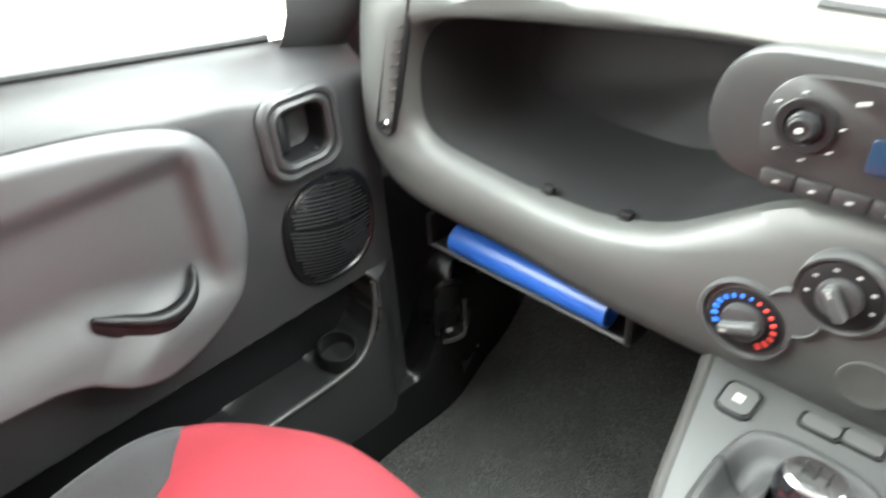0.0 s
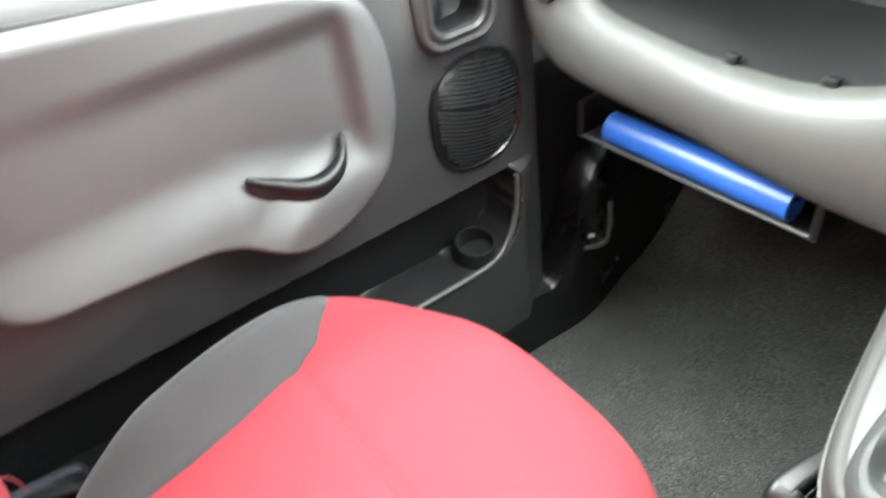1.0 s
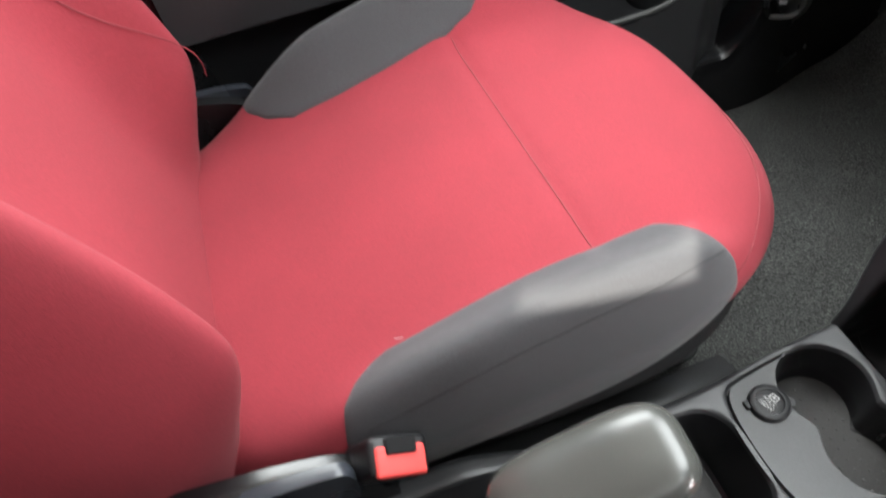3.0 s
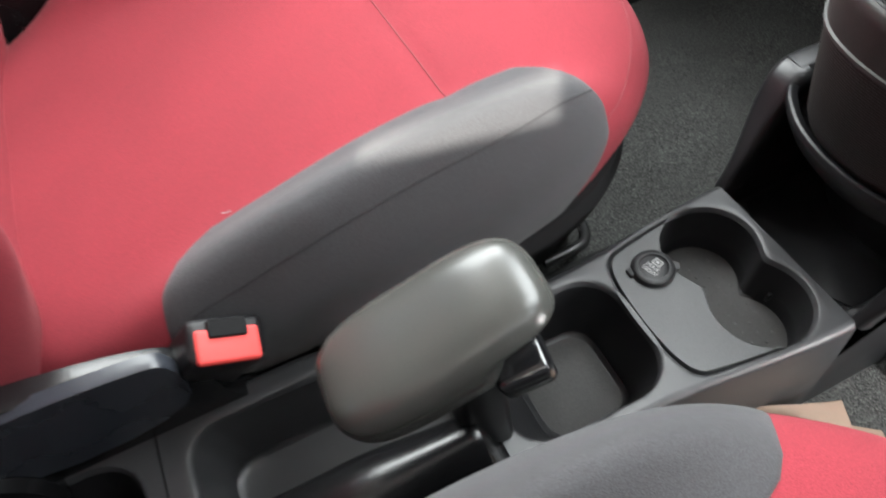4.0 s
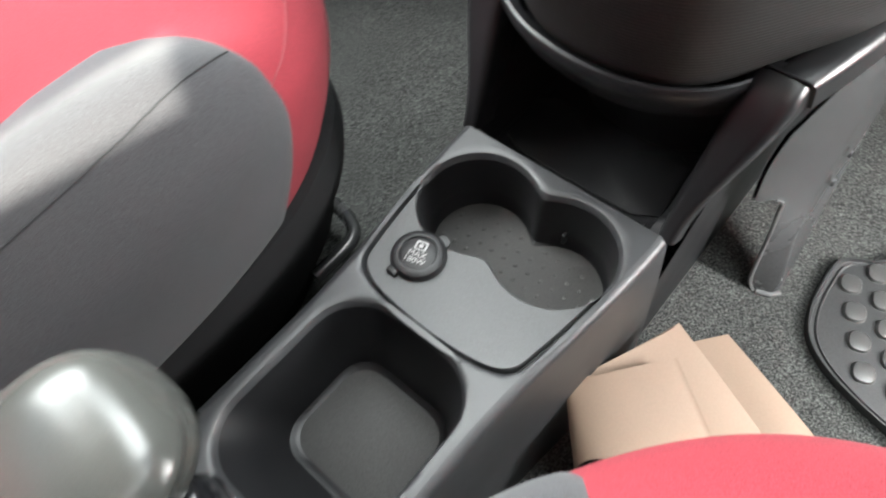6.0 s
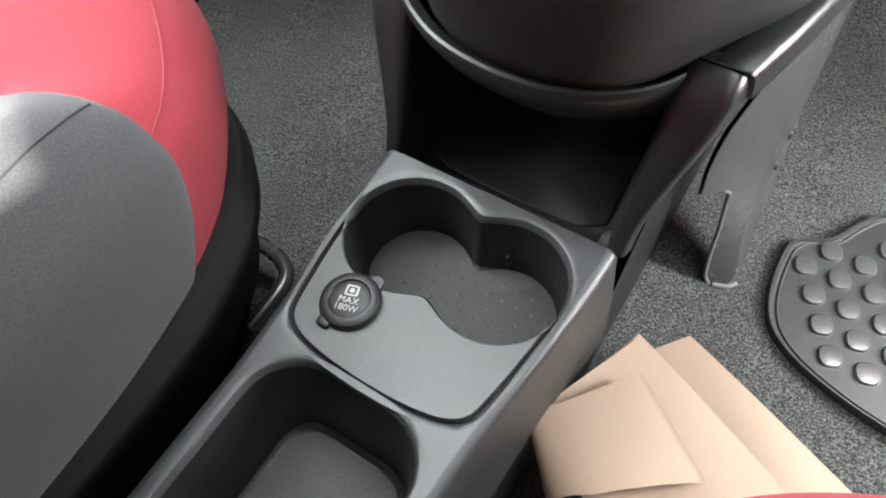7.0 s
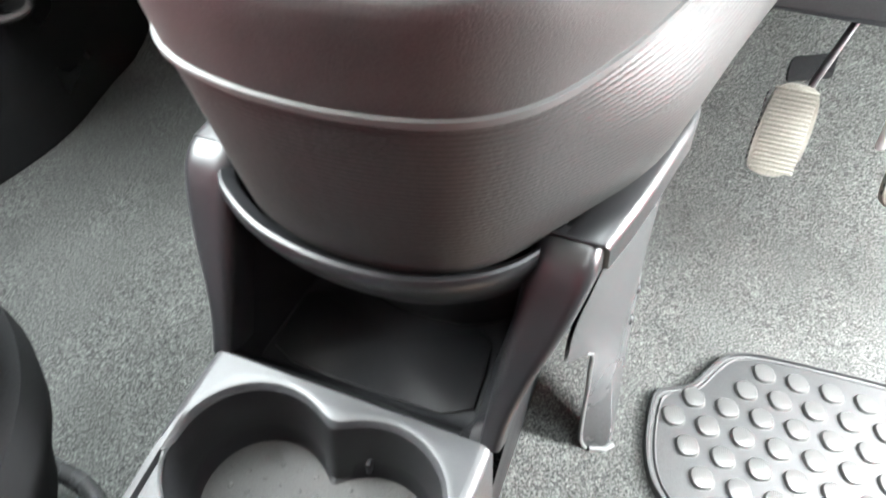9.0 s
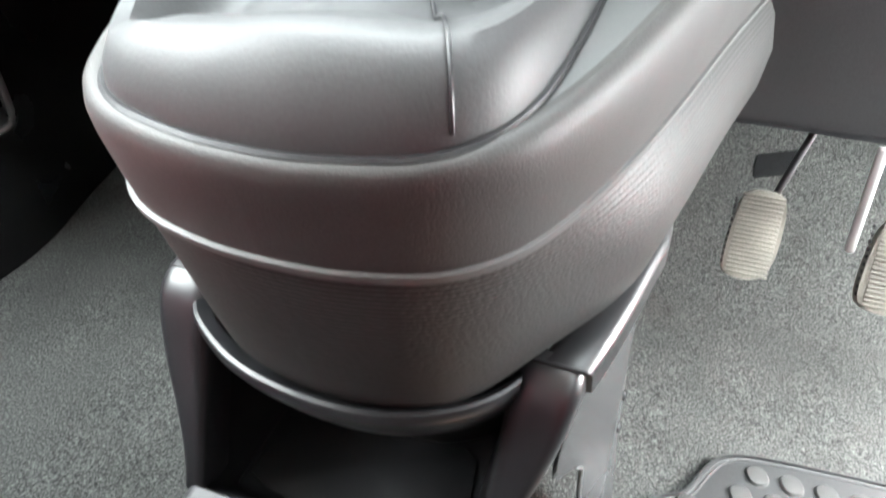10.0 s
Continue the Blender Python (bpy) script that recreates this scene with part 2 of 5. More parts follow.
def smooth_line(ctrl, rounds=3, closed=True):
    p = np.asarray(ctrl, float)
    for _ in range(rounds):
        q = np.roll(p, -1, axis=0)
        if closed:
            p = np.stack([0.75 * p + 0.25 * q, 0.25 * p + 0.75 * q], axis=1).reshape(-1, p.shape[1])
        else:
            mid = np.stack([0.75 * p[:-1] + 0.25 * p[1:], 0.25 * p[:-1] + 0.75 * p[1:]], axis=1).reshape(-1, p.shape[1])
            p = np.vstack([p[:1], mid, p[-1:]])
    return p


def by_angle(points, centre, thetas):
    """The points of a closed line at the given angles round a centre inside it."""
    p = np.asarray(points, float) - centre
    q = np.roll(p, -1, axis=0)
    out = []
    for t in thetas:
        d = np.array((math.cos(t), math.sin(t)))
        nrm = np.array((-d[1], d[0]))
        a, b = p @ nrm, q @ nrm
        best = 0.0
        for i in np.nonzero((a <= 0) != (b <= 0))[0]:
            s = a[i] / (a[i] - b[i])
            r = (p[i] + s * (q[i] - p[i])) @ d
            best = max(best, r)
        out.append(centre + d * best)
    return np.array(out)


def rounded(x0, x1, y0, y1, r, n=7):
    pts = []
    for cx, cy, a in ((x1 - r, y1 - r, 0), (x0 + r, y1 - r, 90), (x0 + r, y0 + r, 180), (x1 - r, y0 + r, 270)):
        for k in range(n):
            t = radians(a + 90 * k / (n - 1))
            pts.append((cx + r * math.cos(t), cy + r * math.sin(t)))
    return np.array(pts)


def angles(n, extra=()):
    t = list(np.linspace(0, 2 * math.pi, n, endpoint=False)) + [e % (2 * math.pi) for e in extra]
    return np.array(sorted(set(round(v, 6) for v in t)))


def soft_box(size, r, seg=3, m=None):
    """A box with rounded edges, as vertices and faces."""
    bm = bmesh.new()
    bmesh.ops.create_cube(bm, size=1.0)
    bmesh.ops.scale(bm, vec=size, verts=bm.verts)
    bmesh.ops.bevel(bm, geom=list(bm.edges), offset=r, segments=seg, profile=0.5, affect="EDGES")
    if m is not None:
        bmesh.ops.transform(bm, matrix=m, verts=bm.verts)
    bm.verts.index_update()
    out = [tuple(v.co) for v in bm.verts], [tuple(v.index for v in f.verts) for f in bm.faces]
    bm.free()
    return out


def tube(points, radius, n=12, caps=True):
    """A round bar along points; radius one number or one a point."""
    p = np.asarray(points, float)
    rad = np.broadcast_to(np.asarray(radius, float), (len(p),))
    rings = []
    up = Vector((0.1, 0.2, 1)).normalized()
    for i in range(len(p)):
        d = Vector(p[min(i + 1, len(p) - 1)] - p[max(i - 1, 0)]).normalized()
        a = d.cross(up)
        if a.length < 0.05:
            a = d.cross(Vector((1, 0, 0)))
        a.normalize()
        b = d.cross(a)
        rings.append([Vector(p[i]) + float(rad[i]) * (math.cos(t) * a + math.sin(t) * b) for t in np.linspace(0, 2 * math.pi, n, endpoint=False).tolist()])
    return loft(rings, caps, caps)


def turned(profile, m, n=40):
    """A turned solid: profile of (radius, height), closed at both ends, at the pose m."""
    rings = [[m @ Vector((r * math.cos(t), r * math.sin(t), h)) for t in np.linspace(0, 2 * math.pi, n, endpoint=False)] for r, h in profile]
    return loft(rings, True, True)


def slab(outline, place, depth):
    """A flat piece: an outline in a plane, place(u, v, d) gives its points, with a small rounded edge."""
    o = np.asarray(outline, float)
    c = o.mean(axis=0)
    rings = []
    for s, d in ((0.985, -depth), (1.0, -depth * 0.6), (1.0, -depth * 0.2), (0.985, 0.0)):
        rings.append([place(*(c + (q - c) * s), d) for q in o])
    return loft(rings, True, True)


def smoothstep(a, b, x):
    t = min(1.0, max(0.0, (x - a) / (b - a)))
    return t * t * (3 - 2 * t)


FLOOR = -0.025

# ---- the car's shell ----
floor_vs, floor_fs = sheet(60, 90, lambda u, v: (
    -0.72 + 1.44 * u, -1.7 + 2.9 * v,
    FLOOR + 0.42 * smoothstep(0.62, 1.15, -1.7 + 2.9 * v) + 0.004 * noise.noise(Vector((u * 9, v * 14, 0)))
    + 0.03 * math.exp(-((-0.72 + 1.44 * u) / 0.12) ** 2)))
tagged(raw("floor", floor_vs, floor_fs, "carpet"), "dark grey-green loop carpet on the car floor", "carpet", kind="structure")

# Unseen roof: driver's edge dropped and front carried on to cut the sun.
roof_vs, roof_fs = sheet(40, 20, lambda u, v: (-0.6 + 1.2 * u, -1.7 + 1.83 * v, 1.2 + 0.03 * math.sin(math.pi * u) - 0.05 * (abs(2 * v - 1)) ** 4 - 0.222 * max(0.0, 2 * u - 1) ** 6))
tagged(raw("ceiling", roof_vs, roof_fs, "headliner"), "pale cloth headliner of the car roof", "ceiling", kind="structure")


def wall_piece(name, size, at, material, label):
    vs, fs = soft_box(size, 0.008, 2, Matrix.Translation(at))
    return tagged(raw(name, vs, fs, material), label, "wall", kind="structure")


# wall_rear and wall_side_rear are unseen, raised to let in less sky light.
wall_piece("wall_rear", (1.44, 0.06, 1.05), (0, -1.72, 0.47), "door", "dark trim closing the rear of the cabin")
wall_piece("wall_front_passenger", (0.04, 0.75, 0.9), (-0.735, 0.72, 0.42), "black", "dark trim ahead of the passenger door")
wall_piece("wall_front", (1.44, 0.03, 0.7), (0, 1.12, 0.5), "black", "dark bulkhead behind the dashboard")
wall_piece("wall_side_rear", (0.06, 1.2, 1.05), (-0.73, -1.12, 0.47), "door", "dark trim of the rear side wall")
# Unseen wall; its front end is set where the sun patch should stop.
wall_piece("wall_side_driver", (0.06, 0.98, 1.25), (0.73, -1.25, 0.57), "door", "unseen dark rear side wall on the driver's side, set to cut the sun")
# Unseen wall added and tilted so the sun narrows to a wedge.
sun_edge_vs, sun_edge_fs = soft_box((0.06, 0.25, 1.067), 0.008, 2, Matrix.Translation((0.73, -0.757, 0.5155)) @ Matrix.Rotation(radians(-11), 4, "X"))
tagged(raw("wall_sun_edge", sun_edge_vs, sun_edge_fs, "door"), "unseen tilted wall whose top edge cuts the sun to a wedge", "wall", kind="structure")
# Unseen wall, put here to block side light and end the sun patch.
wall_piece("light_stop_driver", (0.06, 0.887, 1.25), (0.73, -0.1245, 0.57), "door", "unseen dark wall added along the driver's side to block light")
wall_piece("sill_driver", (0.10, 1.75, 0.10), (0.72, 0.15, 0.0), "sill", "black sill of the open driver's doorway")
# Unseen wall, carried rearwards to keep direct sun off the footwell floor.
wall_piece("wall_front_driver", (0.06, 0.57, 0.9), (0.73, 0.86, 0.43), "black", "dark trim ahead of the open driver's doorway")

# Unseen slab added outside the doorway to keep sun off the floor.
door_vs, door_fs = soft_box((0.06, 1.0, 1.0), 0.02, 3, Matrix.Translation((1.10, 0.225, 0.48)) @ Matrix.Rotation(radians(43), 4, "Z"))
tagged(raw("sun_stop_door", door_vs, door_fs, "body_red"), "unseen red door slab added to keep sun off the footwell", "door", kind="structure")

ground_vs, ground_fs = sheet(2, 2, lambda u, v: (-400 + 800 * u, -400 + 800 * v, -0.36))
tagged(raw("ground", ground_vs, ground_fs, "ground"), "pale sunlit concrete yard outside the car", "ground", kind="structure")
wall_piece("backdrop", (0.3, 26, 5), (-9, 2, 2.1), "facade", "pale bright building wall beyond the window")

# ---- centre console ----
def con_w(y):
    return 0.074 + 0.015 * smoothstep(-0.1, 0.1, y) + 0.010 * smoothstep(-0.2, -0.34, y)


def con_z(y):
    return 0.2 + 0.04 * smoothstep(-0.19, -0.33, y)


def cups(t, grow=0.0):
    """The joined outline of two cups, by angle round the point (0, 0.047)."""
    r, c = 0.0435 + grow, 0.034
    d = []
    for s in (-1, 1):
        b = math.cos(t) * c * s
        d.append(b + math.sqrt(max(0.0, r * r - c * c + b * b)))
    k = 0.0092
    m = max(d)
    best = m + k * math.log(sum(math.exp((v - m) / k) for v in d))
    return np.array((best * math.cos(t), 0.047 + best * math.sin(t)))


def section(y0, y1, hole, centre, n=96):
    """The console's top between two cross lines, with a hole in it: rings from the hole's rim outwards."""
    xs = [(con_w(y1) - 0.007, y1), (-con_w(y1) + 0.007, y1), (-con_w(y0) + 0.007, y0), (con_w(y0) - 0.007, y0)]
    outer = []
    ys = np.linspace(y0, y1, 12)
    outer += [(con_w(y) - 0.007, y) for y in ys] + [(-con_w(y) + 0.007, y) for y in ys[::-1]]
    th = angles(n, [math.atan2(y - centre[1], x - centre[0]) for x, y in xs])
    inner = np.array([hole(t) for t in th])
    edge = by_angle(outer, np.array(centre), th)
    rings = []
    for s, dz in ((-0.0012, -0.006), (0.0, -0.003), (0.0015, -0.0008), (0.004, 0.0)):
        ring = []
        for p, t in zip(inner, th):
            q = p + s * np.array((math.cos(t), math.sin(t)))
            ring.append((q[0], q[1], con_z(q[1]) + dz))
        rings.append(ring)
    for f in (0.35, 0.7, 1.0):
        ring = []
        for p, e, t in zip(inner, edge, th):
            p2 = p + 0.004 * np.array((math.cos(t), math.sin(t)))
            q = p2 + (e - p2) * f
            ring.append((q[0], q[1], con_z(q[1])))
        rings.append(ring)
    return loft(rings), th, inner


def radial(points, centre):
    return lambda t: by_angle(points, np.array(centre), [t])[0]


console = thing("centre_console", (0, 0, FLOOR), "dark grey grained plastic centre console between the front seats", "console")
plate_rear = smooth_line([(-0.0785, 0.05), (-0.077, 0.02), (-0.071, -0.02), (-0.066, -0.045), (-0.03, -0.0535), (0.03, -0.0535), (0.066, -0.045),
                          (0.071, -0.02), (0.077, 0.02), (0.0785, 0.05), (0.03, 0.09), (-0.03, 0.09)], 3)


def front_hole(t):
    a = cups(t)
    if math.sin(t) > 0.05:
        return a
    b = by_angle(plate_rear, np.array((0, 0.047)), [t])[0]
    c = np.array((0, 0.047))
    return c + (b - c) * max(1.0, np.linalg.norm(a - c) / max(1e-6, np.linalg.norm(b - c)))


pocket_rim = rounded(-0.059, 0.059, -0.198, -0.057, 0.036)
recess_rim = rounded(-0.06, 0.014, -0.425, -0.215, 0.024)
rear_rim = rounded(-0.066, 0.012, -0.57, -0.462, 0.037)
top_a = section(-0.0555, 0.0985, front_hole, (0, 0.047), 144)[0]
top_b, th_b, rim_b = section(-0.206, -0.0555, radial(pocket_rim, (0, -0.128)), (0, -0.128))
top_c, th_c, rim_c = section(-0.445, -0.206, radial(recess_rim, (-0.023, -0.32)), (-0.023, -0.32))
top_d, th_d, rim_d = section(-0.6, -0.4465, radial(rear_rim, (-0.027, -0.516)), (-0.027, -0.516))


def skirt(side):
    prof = [(-0.007, 0.0), (-0.0045, -0.0006), (-0.002, -0.0022), (-0.0006, -0.0045), (0.0, -0.0075), (0.003, -0.05), (0.005, -0.12), (0.005, -0.235)]

    def fn(u, v):
        y = -0.6 + 0.6985 * u
        k = v * (len(prof) - 1)
        dx, dz = prof[int(round(k))]
        return side * (con_w(y) + dx), y, con_z(y) + dz
    return sheet(60, len(prof), fn)


for nm, piece in (("cup_surround", top_a), ("pocket_surround", top_b), ("brake_surround", top_c), ("rear_surround", top_d)):
    raw(nm, *piece, "console", console)
for side in (1, -1):
    raw("side_panel", *skirt(side), "console", console)


def well(rim, floor_line, z_floor, shrink_top=0.0012):
    """A well's wall from its rim to a rounded floor."""
    r0 = [(x, y, con_z(y) - 0.005) for x, y in rim]
    rings = [r0]
    c = np.mean(floor_line, axis=0)
    for f, h in ((0.3, 0.25), (0.62, 0.6), (0.85, 0.86), (0.93, 0.95)):
        rings.append([((1 - f) * a[0] + f * b[0], (1 - f) * a[1] + f * b[1], con_z(a[1]) - 0.005 - h * (con_z(a[1]) - 0.005 - z_floor)) for a, b in zip(rim, floor_line)])
    for s in (0.99, 0.93, 0.6):
        rings.append([(*(c + (np.array(b) - c) * s), z_floor + (0.002 if s > 0.95 else 0)) for b in floor_line])
    return loft(rings, False, True)


pocket_floor = by_angle(rounded(-0.0465, 0.0465, -0.160, -0.077, 0.022), np.array((0, -0.118)), th_b)
raw("pocket", *well(rim_b, pocket_floor, 0.132), "black", console, "deep square storage pocket with rounded corners")
pmat = slab(rounded(-0.0425, 0.0425, -0.156, -0.081, 0.019), lambda u, v, d: (u, v, 0.1328 + d), 0.002)
raw("pocket_liner", *pmat, "liner", console, "grey rubber liner in the pocket")
recess_floor = by_angle(rounded(-0.052, 0.008, -0.415, -0.225, 0.02), np.array((-0.023, -0.32)), th_c)
raw("brake_recess", *well(rim_c, recess_floor, 0.165), "console", console)
rear_floor = by_angle(rounded(-0.058, 0.004, -0.56, -0.47, 0.03), np.array((-0.027, -0.516)), th_d)
raw("rear_cup", *well(rim_d, rear_floor, 0.17), "black", console)
raw("panel_joint", *soft_box((0.15, 0.0014, 0.001), 0.0003, 1, Matrix.Translation((0, -0.4458, con_z(-0.4458) + 0.0002))), "black", console)

# double cup holder: wall, rubber liner with studs, plate behind it
cup_th = angles(144)
cup_rings = []
for g, z in ((0.0, 0.195), (-0.0015, 0.18), (-0.003, 0.16), (-0.0042, 0.145), (-0.009, 0.139), (-0.02, 0.1385)):
    cup_rings.append([(*cups(t, g), z) for t in cup_th])
raw("cup_well", *loft(cup_rings, False, True), "black", console, "black double cup holder well")
liner_line = [cups(t, -0.0055) for t in cup_th]
liner = raw("cup_liner", *slab(liner_line, lambda u, v, d: (u, v, 0.1435 + d), 0.003), "liner", console, "grey rubber liner with small studs in the cup holder")
stud_pts = []
for i in range(-6, 7):
    for j in range(-3, 4):
        x, y = i * 0.0115 + (j % 2) * 0.0057, 0.047 + j * 0.0115
        t = math.atan2(y - 0.047, x)
        if math.hypot(x, y - 0.047) < np.linalg.norm(cups(t, -0.011) - np.array((0, 0.047))):
            stud_pts.append((x, y))
stud_mesh = None
for x, y in stud_pts:
    if stud_mesh is None:
        s0 = raw("stud", *turned([(0.0019, 0), (0.0017, 0.0004), (0.001, 0.0007)], Matrix.Identity(4), 8), "liner", liner)
        stud_mesh = s0.data
        s0.location = (x, y, 0.1435)
    else:
        s0 = new("stud", stud_mesh)
        attach(s0, liner)
        s0.location = (x, y, 0.1435)
raw("cup_tab", *soft_box((0.003, 0.006, 0.012), 0.001, 2, Matrix.Translation((0.019, 0.0835, 0.156))), "black", console)

plate_edge = by_angle(plate_rear, np.array((0, 0.047)), np.linspace(math.pi * 1.06, math.pi * 1.94, 60))
cpl = np.array((0, -0.01))
plate_line = [cpl + (p - cpl) * 0.965 for p in plate_edge]
cup_back = [cups(t, 0.0012) for t in np.linspace(math.pi * 1.945, math.pi * 1.055, 60)]
cup_back = cup_back[::-1]
raw("cup_plate", *loft([[(x, y, 0.188) for x, y in plate_line], [(x, y, 0.1985) for x, y in plate_line], [(*(cpl + (np.array(q) - cpl) * 0.99), 0.1997) for q in plate_line],
                        [(x, y - 0.001, 0.1997) for x, y in cup_back], [(x, y, 0.1985) for x, y in cup_back], [(x, y, 0.185) for x, y in cup_back]], closed=False), "inlay", console, "flat grey insert plate behind the cup holder")
raw("groove_bed", *loft([[(x, y, 0.1935) for x, y in plate_line], [(*(cpl + (np.array(q) - cpl) * 1.02), 0.1935) for q in plate_edge]], closed=False), "black", console)

# power socket with its lid
CAP = Vector((-0.036, -0.0145, 0.1995))
socket = raw("power_socket", *turned([(0.0195, 0), (0.0195, 0.003), (0.0185, 0.0052), (0.0165, 0.0062), (0.0135, 0.0062), (0.0128, 0.0050), (0.0122, 0.0052), (0.006, 0.0056)], Matrix.Translation(CAP), 48), "black", console, "round black power socket lid with white print")
raw("lid_tab", *slab(smooth_line([(-0.006, 0), (0.006, 0), (0.004, 0.0085), (-0.004, 0.0085)], 2), lambda u, v, d: CAP + Matrix.Rotation(radians(-20), 3, "Z") @ Vector((u, v + 0.0155, 0.003 + d)), 0.002), "black", socket)
raw("lid_hinge", *soft_box((0.009, 0.006, 0.006), 0.0015, 2, Matrix.Translation(CAP + Vector((-0.006, -0.0195, 0.001)))), "black", socket)


def letters(body, size, m, name, parent, material):
    c = bpy.data.curves.new(name, "FONT")
    c.body, c.size, c.extrude = body, size, 0.0001
    c.align_x, c.align_y = "CENTER", "CENTER"
    ob = new(name + "_tmp", c)
    me = bpy.data.meshes.new_from_object(ob.evaluated_get(bpy.context.evaluated_depsgraph_get()))
    bpy.data.objects.remove(ob)
    me.transform(m)
    me.materials.clear()
    me.materials.append(M[material])
    out = new(name, me)
    attach(out, parent)
    return out


face = Matrix.Translation(CAP + Vector((0, 0, 0.0062))) @ Matrix.Rotation(radians(16), 4, "Z")
letters("MAX", 0.0062, face @ Matrix.Translation((0, -0.0014, 0)), "writing", socket, "white")
letters("180W", 0.0062, face @ Matrix.Translation((0, -0.0066, 0)), "writing", socket, "white")
icon = loft([[face @ Vector((x * s, 0.0055 + y * s, h)) for x, y in rounded(-0.0042, 0.0042, -0.0036, 0.0036, 0.001, 4)] for s, h in ((1.0, -0.0005), (1.0, 0.0002), (0.72, 0.0002), (0.72, -0.0005))])
raw("symbol", *icon, "white", socket)
raw("symbol", *turned([(0.0017, 0), (0.0016, 0.0003)], face @ Matrix.Translation((0, 0.0055, 0)), 14), "white", socket)

# tray in front of the cups, and the two cheeks beside it
CHEEK_PATH = smooth_line([(0.0975, 0.1965), (0.1005, 0.204), (0.112, 0.232), (0.127, 0.268), (0.139, 0.294), (0.1455, 0.3045), (0.154, 0.311), (0.163, 0.313)], 2, False)


def cheek_z(y):
    return float(np.interp(y, CHEEK_PATH[:, 0], CHEEK_PATH[:, 1]))


def cheek_x(z):
    """The inner and outer edge of a cheek at a height."""
    f = smoothstep(0.20, 0.31, z)
    return 0.0800 + 0.0025 * f, 0.0925 + 0.0245 * f


def tray_fn(u, v):
    """The tray's floor with rounded feet, rising to the cheeks on both sides."""
    y = 0.0985 + 0.128 * v
    zf = 0.1945 - 0.0425 * smoothstep(0.0, 0.26, v)
    wi = cheek_x(cheek_z(y))[0] + 0.003
    top = min(cheek_z(y) - 0.006, 0.30)
    prof = ((-wi, top), (-wi, top - 0.3 * (top - zf)), (-0.0875, zf + 0.3 * (top - zf)), (-0.0865, zf + 0.006), (-0.0845, zf + 0.0015), (-0.081, zf), (-0.04, zf), (0.0, zf), (0.04, zf), (0.064, zf),
            (0.0675, zf + 0.0015), (0.0695, zf + 0.006), (0.074, zf + 0.4 * (top - zf)), (wi, top - 0.3 * (top - zf)), (wi, top))
    x, z = prof[int(round(u * (len(prof) - 1)))]
    return x, y, z


raw("tray", *sheet(15, 40, tray_fn), "black", console, "black open tray with a raised front lip")
raw("tray_liner", *slab(smooth_line([(-0.081, 0.134), (-0.083, 0.165), (-0.083, 0.199), (-0.03, 0.2015), (0.02, 0.204), (0.057, 0.207), (0.062, 0.175), (0.0645, 0.134), (-0.01, 0.1315)], 1), lambda u, v, d: (u, v, 0.1545 + d), 0.003), "black", console, "black liner in the tray")
raw("tray_fold", *tube([(-0.0845, 0.132, 0.1545), (-0.0848, 0.16, 0.154), (-0.0848, 0.195, 0.1535)], 0.0008, 6), "satin", console)


def cheek(side):
    rings = []
    n = len(CHEEK_PATH)
    for i, (y, z) in enumerate(CHEEK_PATH):
        t = CHEEK_PATH[min(n - 1, i + 1)] - CHEEK_PATH[max(0, i - 1)]
        t = t / np.linalg.norm(t)
        ny, nz = -t[1], t[0]
        wi, wo = cheek_x(z)
        f = smoothstep(0.20, 0.31, z)
        ri, ro = 0.004 + 0.0075 * f, 0.0045 + 0.0045 * f
        prof = [(wi + 0.002, -0.03), (wi, -0.018)]
        prof += [(wi + ri - ri * math.cos(a), ri * (math.sin(a) - 1)) for a in np.linspace(0, math.pi / 2, 6)]
        prof += [(wo - ro + ro * math.sin(a), ro * (math.cos(a) - 1)) for a in np.linspace(0, math.pi / 2, 6)]
        prof += [(wo + 0.001, -0.014 - 0.012 * f), (wo - 0.003, -0.0145 - 0.012 * f)]
        rings.append([(side * x, y + ny * h, z + nz * h) for x, h in prof])
    return loft(rings, True, True)


def side_rail(side):
    """The cheek's top carries on along the foot of the gear console."""
    rings = []
    for y, z in smooth_line([(0.1570, 0.3125), (0.172, 0.3155), (0.20, 0.3185), (0.27, 0.3225), (0.34, 0.3265)], 2, False):
        out = max(0.0, y - 0.15) * (0.36 if side > 0 else -0.1) - 0.45 * max(0.0, y - 0.27)
        wi, wo = 0.0905 + out, 0.1172 + out - 0.014 * smoothstep(0.16, 0.30, y)
        r = 0.0075
        prof = [(wi, -0.02)] + [(wi + r - r * math.cos(a), r * (math.sin(a) - 1)) for a in np.linspace(0, math.pi / 2, 5)]
        prof += [(wo - r + r * math.sin(a), r * (math.cos(a) - 1)) for a in np.linspace(0, math.pi / 2, 5)]
        prof += [(wo + 0.001, -0.026), (wo - 0.003, -0.027)]
        rings.append([(side * x, y - 0.4 * h, z + h) for x, h in prof])
    return loft(rings, True, True)


for side in (1, -1):
    raw("cheek", *cheek(side), "satin", console, "slanting side cheek of the console tray")
    raw("side_rail", *side_rail(side), "satin", console)
    if side > 0:
        raw("cheek_joint", *soft_box((0.028, 0.0016, 0.003), 0.0004, 1, Matrix.Translation((side * 0.1035, 0.1562, 0.3115)) @ Matrix.Rotation(radians(20), 4, "X")), "black", console)
    inner_wall = sheet(10, 10, lambda u, v, s=side: (s * (0.0865 + 0.004 * v), 0.10 + 0.36 * u, FLOOR + (0.13 + 0.30 * u + 0.03) * v))
    raw("tunnel_wall", *inner_wall, "black", console)

